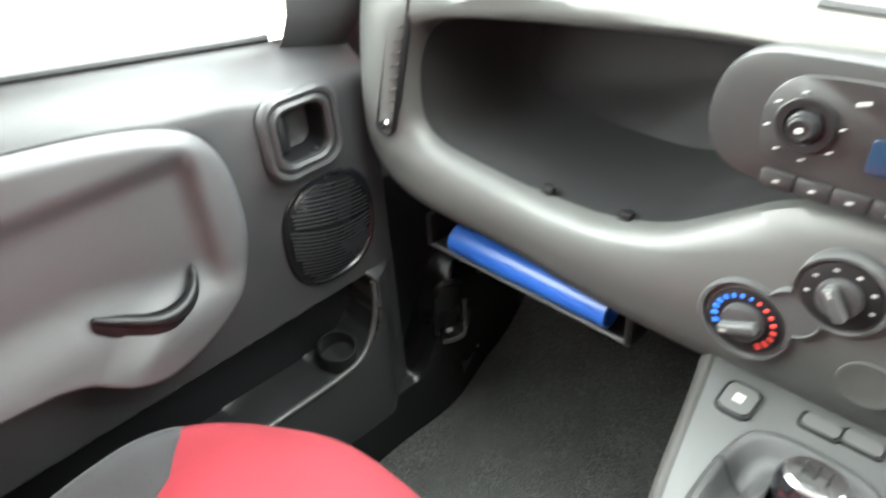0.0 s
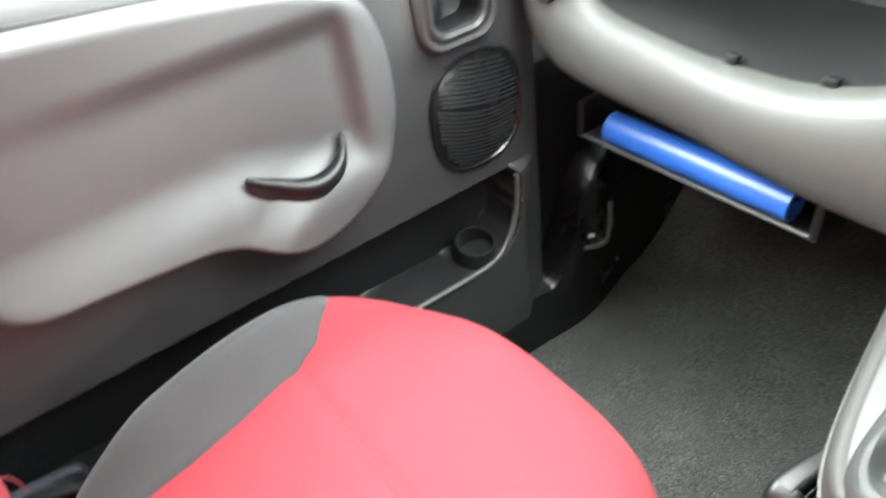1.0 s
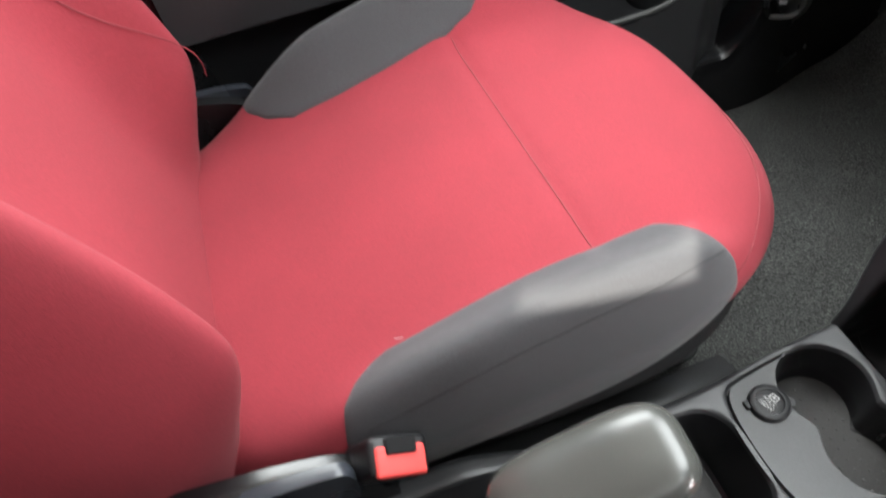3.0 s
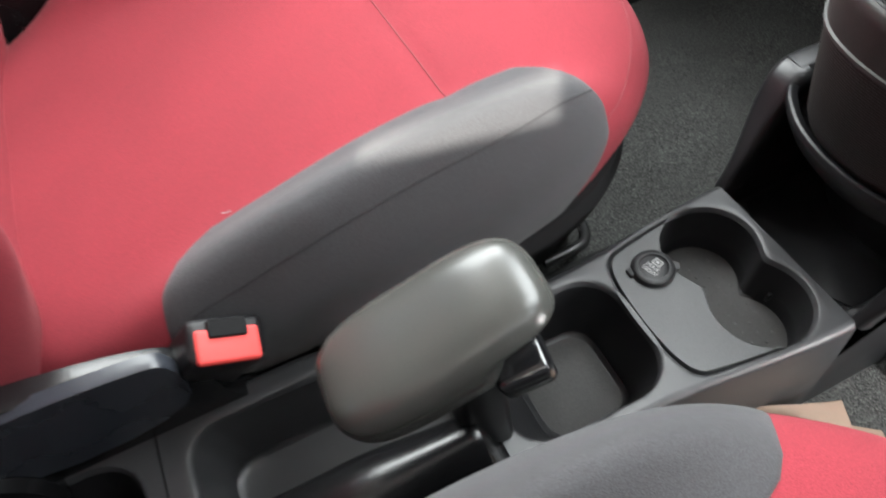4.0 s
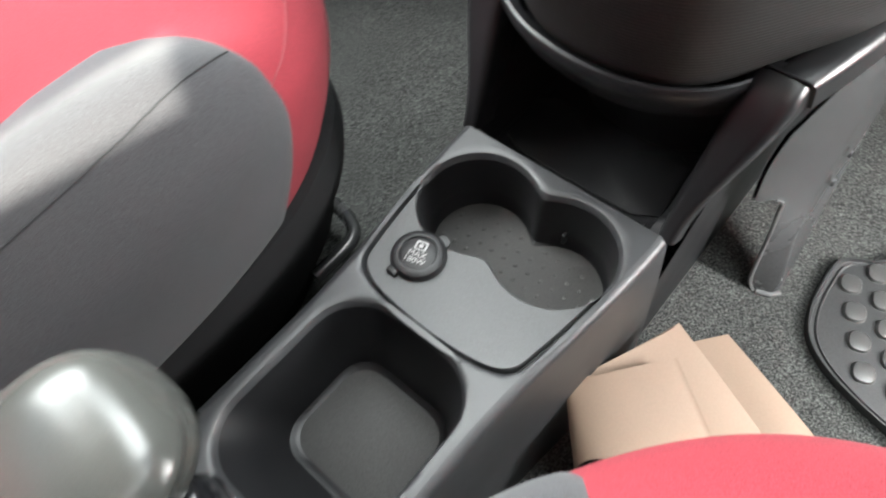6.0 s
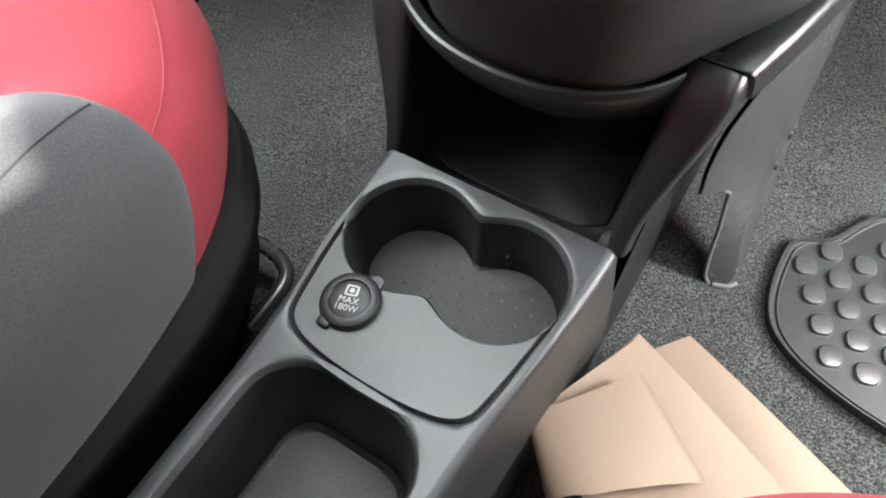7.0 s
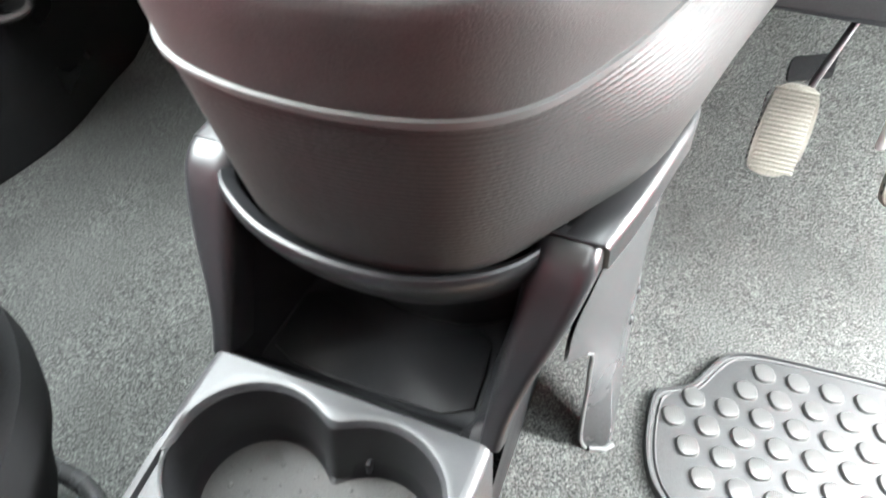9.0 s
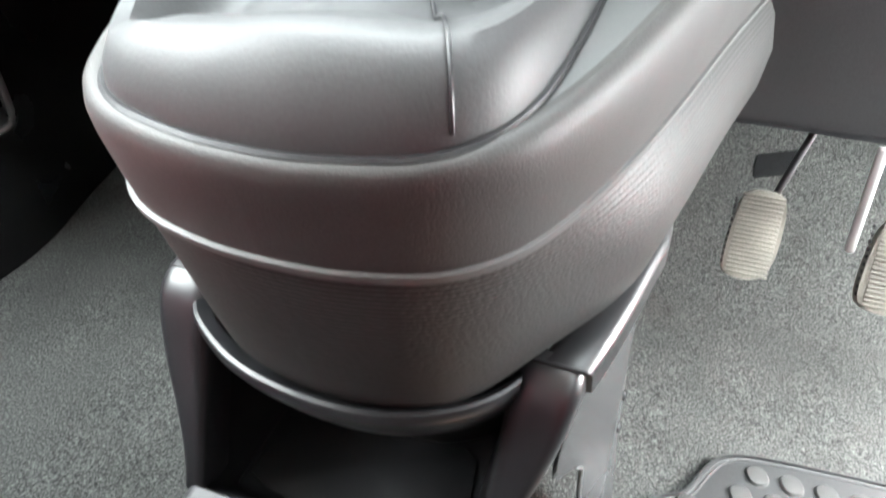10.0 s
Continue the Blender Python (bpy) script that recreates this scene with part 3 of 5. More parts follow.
# Black box added to stop light crossing between the footwells.
raw("tunnel_core", *soft_box((0.172, 0.64, 0.50), 0.01, 2, Matrix.Translation((0, 0.73, 0.222))), "black", console)

# ---- gear lever pod ----
pod = thing("gear_console", (0, 0.25, 0.2), "dark grained plastic gear lever console with a pale trim line", "console")


POD_PLAN = [(0.0, 0.0), (0.015, 0.0005), (0.029, 0.0028), (0.045, 0.007), (0.06, 0.015), (0.074, 0.030), (0.086, 0.055), (0.099, 0.093), (0.115, 0.154), (0.137, 0.252), (0.152, 0.31), (0.166, 0.365), (0.18, 0.42)]
_right = smooth_line([(x, d) for x, d in POD_PLAN], 2, False)
POD_LINE = np.vstack([_right[::-1] * np.array((-1, 1)), _right[1:]])


def pod_ring(z, y0, cx, s, tilt=0.0, bulge=0.0, reach=0.47):
    """A plan line open towards the dashboard: round front, sides that spread backwards; tilt raises the rear, bulge fills the driver's side."""
    out = []
    for x, d in POD_LINE:
        y = min(reach, y0 + d)
        out.append((cx + x * s + (bulge * smoothstep(0.02, 0.13, d) if x > 0 else 0.0), y, z + tilt * (y - y0)))
    return out


lower = [pod_ring(*lv) for lv in ((0.292, 0.125, 0.008, 0.86, 0, 0.008), (0.306, 0.1085, 0.008, 0.93, 0, 0.016), (0.318, 0.1025, 0.0085, 0.955, 0, 0.021), (0.345, 0.094, 0.010, 0.975, 0, 0.022), (0.375, 0.085, 0.012, 0.99, 0, 0.018), (0.400, 0.077, 0.0135, 1.0, 0, 0.008), (0.4125, 0.0732, 0.014, 1.0))]
raw("pod_body", *loft(lower, closed=False), "knit", pod, "dark pod body with a fine knitted grain")
band = [pod_ring(*lv) for lv in ((0.4125, 0.0732, 0.014, 1.0), (0.4132, 0.0712, 0.014, 1.012), (0.4165, 0.0703, 0.014, 1.012), (0.4172, 0.0718, 0.0143, 1.0))]
raw("trim_line", *loft(band, closed=False), "trim", pod, "pale thin trim line round the pod")
upper = [pod_ring(*lv) for lv in ((0.4172, 0.0718, 0.0143, 1.0, 0.0), (0.428, 0.0685, 0.015, 1.003, 0.02), (0.438, 0.0652, 0.016, 1.003, 0.045), (0.446, 0.0625, 0.0167, 0.998, 0.07), (0.4525, 0.0608, 0.0172, 0.988, 0.085),
                                   (0.457, 0.0605, 0.0177, 0.972, 0.095), (0.4595, 0.062, 0.018, 0.952, 0.105), (0.4605, 0.0645, 0.0182, 0.93, 0.11), (0.4600, 0.068, 0.0185, 0.905, 0.11))]
raw("pod_collar", *loft(upper, closed=False), "pod", pod, "smooth dark collar with a rounded rim round the gear lever")
lip_line = smooth_line([(-0.086, 0.037), (-0.077, 0.026), (-0.046, 0.0075), (-0.012, 0.0), (0.02, -0.0005), (0.045, 0.005), (0.069, 0.018), (0.082, 0.031), (0.089, 0.043)], 3, False)


def lip_ring(z, y0, s):
    return [(0.004 + (x - 0.004) * s * 1.05, y0 + d, z) for x, d in lip_line]


lip = [lip_ring(*lv) for lv in ((0.303, 0.112, 0.93), (0.3075, 0.106, 0.94), (0.3085, 0.1035, 0.945), (0.3078, 0.1015, 0.95), (0.3055, 0.1005, 0.95), (0.301, 0.1012, 0.95), (0.292, 0.1055, 0.945), (0.28, 0.1125, 0.93), (0.268, 0.122, 0.91), (0.26, 0.135, 0.88), (0.245, 0.152, 0.86), (0.215, 0.178, 0.84), (0.18, 0.195, 0.82), (0.15, 0.204, 0.80))]
raw("tray_lip", *loft(lip, closed=False), "satin", console, "thin rounded lip over the tray")


def top_z(y):
    return 0.4595 + 0.11 * (y - 0.064)


_half = np.array([(x * 0.915, 0.066 + d) for x, d in _right])


def deck_half(y):
    return float(np.interp(y, _half[:, 1], _half[:, 0]))


deck = sheet(24, 60, lambda u, v: (0.0185 + (2 * u - 1) * deck_half(0.068 + 0.322 * v ** 1.5), 0.068 + 0.322 * v ** 1.5, top_z(0.068 + 0.322 * v ** 1.5) - 0.0006))
raw("deck", *deck, "pod_top", pod, "pale grey flat deck with the switches")

# gaiter in folds, and the gear lever
gth = angles(140)
GC = np.array((0.019, 0.19))
gait_rim = by_angle(smooth_line([(-0.057, 0.2), (-0.055, 0.15), (-0.052, 0.115), (-0.045, 0.09), (-0.03, 0.073), (0.0, 0.065), (0.019, 0.064), (0.038, 0.065), (0.068, 0.073), (0.083, 0.09), (0.09, 0.115), (0.093, 0.15), (0.095, 0.2),
                                 (0.093, 0.25), (0.083, 0.285), (0.05, 0.297), (-0.012, 0.297), (-0.045, 0.285), (-0.055, 0.25)], 2), GC, gth)
raw("gaiter_groove", *tube([(x, y, top_z(y) + 0.0004) for x, y in list(gait_rim) + [gait_rim[0]]], 0.0016, 6, False), "black", pod)
g_rings = []
for k, s in enumerate((1.0, 0.993, 0.985, 0.97, 0.95, 0.925, 0.9, 0.87, 0.84, 0.81, 0.78, 0.74, 0.70, 0.66, 0.60, 0.54, 0.48, 0.43, 0.38, 0.34, 0.30, 0.27, 0.24, 0.22)):
    ring = []
    for p, t in zip(gait_rim, gth):
        c = GC + np.array((0.0, 0.012 * (1 - s)))
        q = c + (p - c) * s
        h = float(np.interp(1 - s, (0, 0.015, 0.05, 0.10, 0.16, 0.22, 0.34, 0.46, 0.57, 0.66, 0.73, 0.78), (0, 0.009, 0.0185, 0.0235, 0.0235, 0.020, 0.012, 0.011, 0.018, 0.032, 0.047, 0.062)))
        fold = 0.0075 * math.sin(4 * t + 0.8) * math.sin(math.pi * s) + 0.003 * math.sin(9 * t + 3 * s) * (1 - s)
        dent = (t - radians(238) + math.pi) % (2 * math.pi) - math.pi
        fold -= 0.016 * math.exp(-(dent / 0.17) ** 2 - ((s - 0.78) / 0.14) ** 2)
        ring.append((q[0], q[1], top_z(q[1]) - 0.004 * (k == 0) + h + fold))
    g_rings.append(ring)
gear_lever = thing("gear_lever", (0.019, 0.2, 0.47), "gear lever with a bright knob and a grey leatherette gaiter", "gear lever")
raw("gaiter", *loft(g_rings), "leather", gear_lever, "soft folded grey leatherette gaiter")
for a0 in (-64, 35, 150):
    t = radians(a0)
    i = int(np.argmin(abs((gth - t + math.pi) % (2 * math.pi) - math.pi)))
    pts = [np.array(r[i]) + np.array((0, 0, 0.0012)) for r in g_rings[1:18]]
    raw("stitch_seam", *tube(pts, 0.0007, 6), "black", gear_lever)
KN = Vector((0.029, 0.207, 0.530))
raw("lever_rod", *tube([(0.019, 0.205, 0.47), tuple(KN - Vector((0, 0, 0.02)))], 0.008, 14), "black", gear_lever)
knob_m = Matrix.Translation(KN) @ Matrix.Rotation(radians(-12), 4, "X") @ Matrix.Scale(1.08, 4)
raw("knob", *turned([(0.011, -0.03), (0.016, -0.022), (0.023, -0.005), (0.0265, 0.008), (0.026, 0.018), (0.023, 0.024)], knob_m, 40), "gloss", gear_lever)
raw("knob_top", *turned([(0.0228, 0.0238), (0.021, 0.0265), (0.012, 0.0285), (0.004, 0.029)], knob_m, 40), "chrome", gear_lever, "shiny metal knob top with the gear pattern")
for dx in (-0.009, 0.0, 0.009):
    raw("shift_mark", *soft_box((0.0018, 0.018, 0.0008), 0.0003, 1, knob_m @ Matrix.Translation((dx, 0, 0.0292))), "black", gear_lever)
raw("shift_mark", *soft_box((0.02, 0.0018, 0.0008), 0.0003, 1, knob_m @ Matrix.Translation((0, 0, 0.0293))), "black", gear_lever)


def deck_switch(x, y, w, h, name, label, mark=True):
    m = Matrix.Translation((x, y, top_z(y) + 0.001)) @ Matrix.Rotation(math.atan(0.11), 4, "X")
    sw = thing(name, (x, y, top_z(y)), label, "switch")
    o = rounded(-w / 2, w / 2, -h / 2, h / 2, min(w, h) * 0.3, 5)
    fr = [[m @ Vector((px * s, py * s, d)) for px, py in o] for s, d in ((1.22, -0.002), (1.2, 0.0018), (1.08, 0.002), (1.06, -0.002))]
    raw("bezel", *loft(fr), "black", sw)
    raw("button", *slab(o, lambda u, v, d: m @ Vector((u, v, 0.0035 + d)), 0.006), "trim", sw)
    if mark:
        raw("mark", *soft_box((w * 0.32, h * 0.3, 0.0006), 0.0002, 1, m @ Matrix.Translation((0, 0, 0.0037))), "white", sw)
    return sw


deck_switch(-0.069, 0.318, 0.032, 0.038, "window_switch", "pale grey square window switch in a black bezel")
deck_switch(0.006, 0.335, 0.034, 0.018, "deck_button", "pale grey oblong button in a black bezel", False)
deck_switch(0.043, 0.339, 0.034, 0.018, "deck_button", "pale grey oblong button in a black bezel", False)

# ---- handbrake ----
brake = thing("handbrake", (0.02, -0.25, 0.18), "chunky grey plastic handbrake lever with a black button", "handbrake")
GM = Matrix.Translation((0.0265, -0.2412, 0.371)) @ Matrix.Rotation(radians(-2.9), 4, "Z") @ Matrix.Rotation(radians(18.3), 4, "X")
g_r = []
for k in range(41):
    v = math.sin(math.pi / 2 * (-1 + 2 * k / 40))
    p = 3.6
    e = (1 - abs(v) ** p) ** (1 / p) if abs(v) < 1 else 0.0
    e = max(e, 0.002)
    ring = []
    for t in np.linspace(0, 2 * math.pi, 56, endpoint=False):
        c, s = math.cos(t), math.sin(t)
        x = (0.0375 if c > 0 else 0.0405) * math.copysign(abs(c) ** 0.62, c) * e
        x -= 0.0105 * smoothstep(0.1, 0.3, c) * smoothstep(0.24, 0.40, v) * smoothstep(0.30, -0.05, s)
        z = 0.0265 * math.copysign(abs(s) ** 0.7, s) * e * (1.0 + 0.12 * smoothstep(-0.2, 0.8, v) if s > 0 else 0.9)
        y = (0.071 if v > 0 else 0.073) * v
        ring.append(GM @ Vector((x, y, z)))
    g_r.append(ring)
raw("grip", *loft(g_r, True, True), "grip", brake)
raw("button", *soft_box((0.032, 0.034, 0.024), 0.006, 4, GM @ Matrix.Translation((0.0265, 0.034, -0.0235)) @ Matrix.Rotation(radians(-6), 4, "Z")), "gloss", brake, "glossy black release button")
raw("stem", *loft([[Vector((0.028 + px * 1.0, -0.215 + dy + py, z)) for px, py in rounded(-0.014 * s, 0.014 * s, -0.02 * s, 0.02 * s, 0.008 * s, 4)] for s, dy, z in ((1.0, 0.0, 0.17), (1.0, -0.005, 0.26), (0.9, -0.008, 0.322))], True, True), "black", brake)


def shroud_fn(u, v):
    """A smooth hood beside the lever: it rises forwards and drops steeply at its front end."""
    y = -0.41 + 0.2 * v
    rise = smoothstep(-0.41, -0.30, y) * (1 - smoothstep(-0.232, -0.211, y))
    return 0.016 + 0.062 * u, y, con_z(y) + 0.002 + (0.266 - con_z(y)) * rise * math.sin(math.pi * u) ** 0.55


shroud = sheet(24, 60, shroud_fn)
raw("shroud", *shroud, "sill", brake, "smooth black hood beside the lever")

# ---- seat belt buckle ----
buckle = thing("seat_belt_buckle", (-0.085, -0.375, 0.2), "black seat belt buckle with a red push button", "buckle")
BM = Matrix.Translation((-0.072, -0.368, 0.312)) @ Matrix.Rotation(radians(-30), 4, "X") @ Matrix.Rotation(radians(22), 4, "Y")
raw("housing", *soft_box((0.032, 0.052, 0.09), 0.006, 3, BM @ Matrix.Translation((0, 0, -0.024))), "black", buckle)
raw("push_button", *soft_box((0.024, 0.043, 0.008), 0.003, 3, BM @ Matrix.Translation((0.005, 0, 0.0195))), "buckle", buckle, "bright red push button")
raw("slot", *soft_box((0.013, 0.026, 0.0085), 0.001, 1, BM @ Matrix.Translation((-0.0065, 0, 0.0215))), "skirt", buckle)
raw("stalk", *soft_box((0.014, 0.03, 0.26), 0.004, 2, Matrix.Translation((-0.105, -0.385, 0.15))), "black", buckle)

# ---- seats ----
def pillow(place, w, lo, hi, bottom, top, m=3.0, n=6.5, res=150, shape=None):
    """A cushion: a grid drawn over a rounded plan, with a rounded edge. place(u, v, h) gives the point."""
    vc, half = (lo + hi) / 2, (hi - lo) / 2

    def fn(a, b):
        s, t = 2 * a - 1, 2 * b - 1
        r = max(abs(s), abs(t))
        if r < 1e-9:
            return place(0, vc, top(0, vc))
        e = math.sin(min(1.0, r) * math.pi / 2) ** 0.75
        nm = (abs(s) ** m + abs(t) ** m) ** (1 / m)
        u, v = s / nm * e * (w(s) if callable(w) else w), vc + t / nm * e * half
        k = max(0.0, 1 - e ** n) ** (1 / n)
        return tuple(shape(u, v, k)) if shape else place(u, v, bottom + (top(u, v) - bottom) * k)
    return sheet(res, res, fn)


CX, CLO, CHI, CBOT = -0.337, -0.60, 0.097, 0.165


def half_w(u):
    """The cushion is a little fuller on its door side."""
    return 0.262 if u >= 0 else 0.283


def cushion_top(u, y):
    z = 0.322 + 0.050 * smoothstep(-0.48, -0.13, y) - 0.006 * smoothstep(-0.1, 0.05, y)
    ridge, amp, wide = (0.228, 0.030, 0.030) if u >= 0 else (0.235, 0.068, 0.044)
    z += amp * math.exp(-((abs(u) - ridge) / wide) ** 2) * (smoothstep(0.04, -0.1, y) if u >= 0 else smoothstep(0.095, -0.15, y)) * smoothstep(-0.50, -0.30, y)
    z -= 0.0035 * math.exp(-((y + 0.150 - 0.02 * u) / 0.011) ** 2) * smoothstep(0.20, 0.165, abs(u))
    return z


def tuck(u, y, k):
    """The cushion's sides draw in towards its base."""
    vc = (CLO + CHI) / 2
    s = 1 - 0.17 * (1 - min(1.0, k / 0.72)) ** 1.3
    s_in = 1 - 0.075 * smoothstep(-0.20, -0.46, y) if u < 0 else 1.0
    return Vector((CX + u * s * s_in, vc + (y - vc) * (s if y > vc else 1.0), CBOT + (cushion_top(u, y) - CBOT) * k))


def cushion_at(u, y):
    vc, half = (CLO + CHI) / 2, (CHI - CLO) / 2
    e = min(1.0, ((abs(u) / half_w(u)) ** 3.0 + (abs(y - vc) / half) ** 3.0) ** (1 / 3.0))
    k = max(0.0, 1 - e ** 6.5) ** (1 / 6.5)
    return tuck(u, y, k)


def bolster(side, ahead=0.0):
    """The grey side cheek of the cushion; ahead carries its front end forwards."""
    vc, half = (CLO + CHI) / 2, (CHI - CLO) / 2
    w = half_w(side)

    def base(q, p):
        if side > 0:
            y_f = float(np.interp(q, (0, 0.02, 0.09, 0.18, 0.36, 0.47, 0.6, 0.8, 1.0), (-0.104, -0.082, -0.064, -0.053, -0.0415, -0.033, -0.029, -0.029, -0.034)))
            y_r = float(np.interp(q, (0, 0.06, 0.14, 0.3, 0.5, 0.8, 1.0), (-0.342, -0.362, -0.376, -0.392, -0.400, -0.398, -0.38)))
        else:
            y_f = float(np.interp(q, (0, 0.08, 0.25, 0.5, 0.8, 1.0), (-0.162, -0.121, -0.087, -0.062, -0.055, -0.06)))
            y_r = float(np.interp(q, (0, 0.1, 0.23, 0.45, 0.7, 1.0), (-0.358, -0.392, -0.412, -0.42, -0.41, -0.37)))
        y_f += ahead
        y = y_r + (y_f - y_r) * p
        edge = w * max(0.0, 1 - (abs(y - vc) / half) ** 3.0) ** (1 / 3.0)
        if side > 0:
            ui = 0.1735 + 0.004 * smoothstep(-0.08, -0.16, y) + 0.007 * smoothstep(-0.20, -0.36, y)
        else:
            ui = 0.165 + 0.009 * smoothstep(-0.25, -0.15, y) + 0.005 * smoothstep(-0.29, -0.36, y)
        if q < 0.5:
            u = ui + (0.95 * edge - ui) * q / 0.5
        else:
            k0 = (1 - 0.95 ** 6.5) ** (1 / 6.5)
            u = edge * (1 - (k0 + (0.25 - k0) * (q - 0.5) / 0.5) ** 6.5) ** (1 / 6.5)
        return side * u, y

    def fn(q, p):
        u, y = base(q, p)
        a = cushion_at(u, y)
        r = max(abs(2 * q - 1), abs(2 * p - 1))
        way = Vector((side * smoothstep(0.25, 0.8, q), 0, 1 - smoothstep(0.25, 0.9, q) * 0.98)).normalized()
        return tuple(a + way * (0.005 * max(0.0, 1 - r ** 14) ** 0.5 - 0.001))
    return sheet(56, 110, fn), fn


seat = thing("front_seat", (CX, -0.22, FLOOR), "red and grey cloth front passenger seat beside the console", "seat", "front seats")
raw("cushion", *pillow(lambda u, v, h: (CX + u, v, h), half_w, CLO, CHI, CBOT, cushion_top, shape=tuck), "red", seat, "red cloth seat cushion with a cross seam")
raw("bolster", *bolster(-1)[0], "grey", seat, "dark grey cloth side bolster")


def valance(u, v):
    """The black cloth that hems the cushion's lower side all round."""
    a = 2 * math.pi * u
    c, s = math.cos(a), math.sin(a)
    nm = (abs(c) ** 3 + abs(s) ** 3) ** (1 / 3)
    k = 0.26 * (1 - v)
    e = (1 - k ** 6.5) ** (1 / 6.5)
    vc, half = (CLO + CHI) / 2, (CHI - CLO) / 2
    p = tuck(c / nm * e * half_w(c), vc + s / nm * e * half, k)
    return tuple(p + Vector((c, s, 0)) * (0.0045 * math.sin(math.pi * min(1.0, 0.12 + v))))


raw("valance", *sheet(160, 12, valance), "skirt", seat, "black cloth valance below the cushion")
seam_line = [tuple(cushion_at(u, -0.150 + 0.02 * u) + Vector((0, 0, 0.0004))) for u in np.linspace(-0.172, 0.175, 60)]
raw("cushion_seam", *tube(seam_line, 0.0008, 6), "thread", seat)
LEAN = radians(20)
UPV, FWD = Vector((0, -math.sin(LEAN), math.cos(LEAN))), Vector((0, math.cos(LEAN), math.sin(LEAN)))
BACK = Vector((CX, -0.555, 0.30))


def seam_u(v):
    """The backrest's long seam runs outwards at its foot."""
    return 0.149 + 0.045 * smoothstep(0.24, 0.05, v)


def back_top(u, v):
    return 0.072 + 0.092 * math.exp(-((abs(u) - 0.207) / 0.058) ** 2) * smoothstep(-0.06, 0.10, v) * smoothstep(0.62, 0.45, v) + 0.012 * math.exp(-((v - 0.2) / 0.14) ** 2) \
        - 0.0015 * math.exp(-((abs(u) - seam_u(v)) / 0.006) ** 2) * smoothstep(0.03, 0.1, v)


def back_at(u, v, h):
    return tuple(BACK + Vector((u, 0, 0)) + UPV * v + FWD * h)


raw("backrest", *pillow(back_at, 0.262, -0.14, 0.66, -0.04, back_top, m=3.6, n=4.5), "red", seat, "red cloth backrest with raised sides")
for side in (1, -1):
    if side < 0:
        back_seam = [back_at(side * seam_u(v), v, back_top(side * seam_u(v), v) + 0.0004) for v in np.linspace(0.06, 0.55, 60)]
        raw("backrest_seam", *tube(back_seam, 0.0007, 6), "thread", seat)
    shield = slab(smooth_line([(-0.62, 0.12), (-0.63, 0.36), (-0.52, 0.352), (-0.42, 0.328), (-0.385, 0.30), (-0.38, 0.24), (-0.32, 0.20), (-0.25, 0.17), (-0.25, 0.10)], 2),
                  lambda y, z, d, s=side: (CX + s * (0.268 + d), y, z), 0.02)
    raw("side_shield", *shield, "sill", seat, "black plastic side shield")
    raw("recliner_cover", *turned([(0.062, -0.01), (0.062, 0.006), (0.056, 0.013), (0.03, 0.0155)], Matrix.Translation((CX + side * 0.27, -0.575, 0.245)) @ Matrix.Rotation(radians(90 * side), 4, "Y"), 40), "sill", seat)
    raw("hinge_cover", *slab(smooth_line([(-0.545, 0.26), (-0.545, 0.335), (-0.50, 0.345), (-0.42, 0.338), (-0.395, 0.33), (-0.40, 0.262)], 2),
                             lambda y, z, d, s=side: (CX + s * (0.2745 + d), y, z), 0.012), "cover", seat, "blue-grey plastic hinge cover")
    raw("slide_rail", *soft_box((0.04, 0.62, 0.03), 0.004, 2, Matrix.Translation((CX + side * 0.18, -0.24, FLOOR + 0.03))), "steel", seat)
    for yy in (-0.48, 0.02):
        raw("rail_foot", *soft_box((0.05, 0.05, 0.035), 0.006, 2, Matrix.Translation((CX + side * 0.18, yy, FLOOR + 0.012))), "black", seat)
raw("seat_pan", *soft_box((0.34, 0.40, 0.10), 0.03, 3, Matrix.Translation((CX, -0.23, 0.13))), "black", seat)


def skirt_ring(hw, back, front, z):
    ring = []
    for a in np.linspace(0, 2 * math.pi, 96, endpoint=False):
        c, s = math.cos(a), math.sin(a)
        nm = (abs(c) ** 3 + abs(s) ** 3) ** (1 / 3)
        ring.append((CX + hw * c / nm, (front + back) / 2 + (front - back) / 2 * s / nm + 0.002 * math.sin(7 * a), z))
    return ring


raw("front_skirt", *loft([skirt_ring(*q) for q in ((0.20, -0.44, 0.05, 0.235), (0.234, -0.47, 0.079, 0.222), (0.236, -0.47, 0.082, 0.20), (0.226, -0.46, 0.080, 0.17), (0.208, -0.45, 0.073, 0.14), (0.19, -0.44, 0.062, 0.08), (0.165, -0.42, 0.04, 0.03), (0.16, -0.42, 0.03, 0.0))]), "skirt", seat, "dark fabric skirt under the cushion front")
raw("slide_bar", *tube(smooth_line([(CX + 0.15, -0.03, 0.028), (CX + 0.152, 0.0, 0.03), (CX + 0.15, 0.03, 0.03), (CX + 0.125, 0.042, 0.03), (CX + 0.08, 0.044, 0.03), (CX - 0.14, 0.044, 0.03)], 3, False), 0.0075, 12), "steel", seat, "bent steel slide bar")
raw("lint", *tube([tuple(cushion_at(u, y) + Vector((0, 0, 0.004))) for u, y in ((0.180, -0.333), (0.182, -0.330), (0.183, -0.326))], 0.0004, 5), "white", seat)
driver = copy_thing(seat, pose(-CX + 0.021, -0.316, FLOOR + 0.033))
driver.scale = (-1, 1, 1)
tagged(driver, "red and grey cloth driver's seat beside the console")
longer = raw("bolster", *bolster(1, 0.024)[0], "grey", seat, "dark grey cloth side bolster")
longer.parent = driver
longer.matrix_parent_inverse = Matrix.Translation(-seat.location)
skin, inner_bolster = bolster(1)
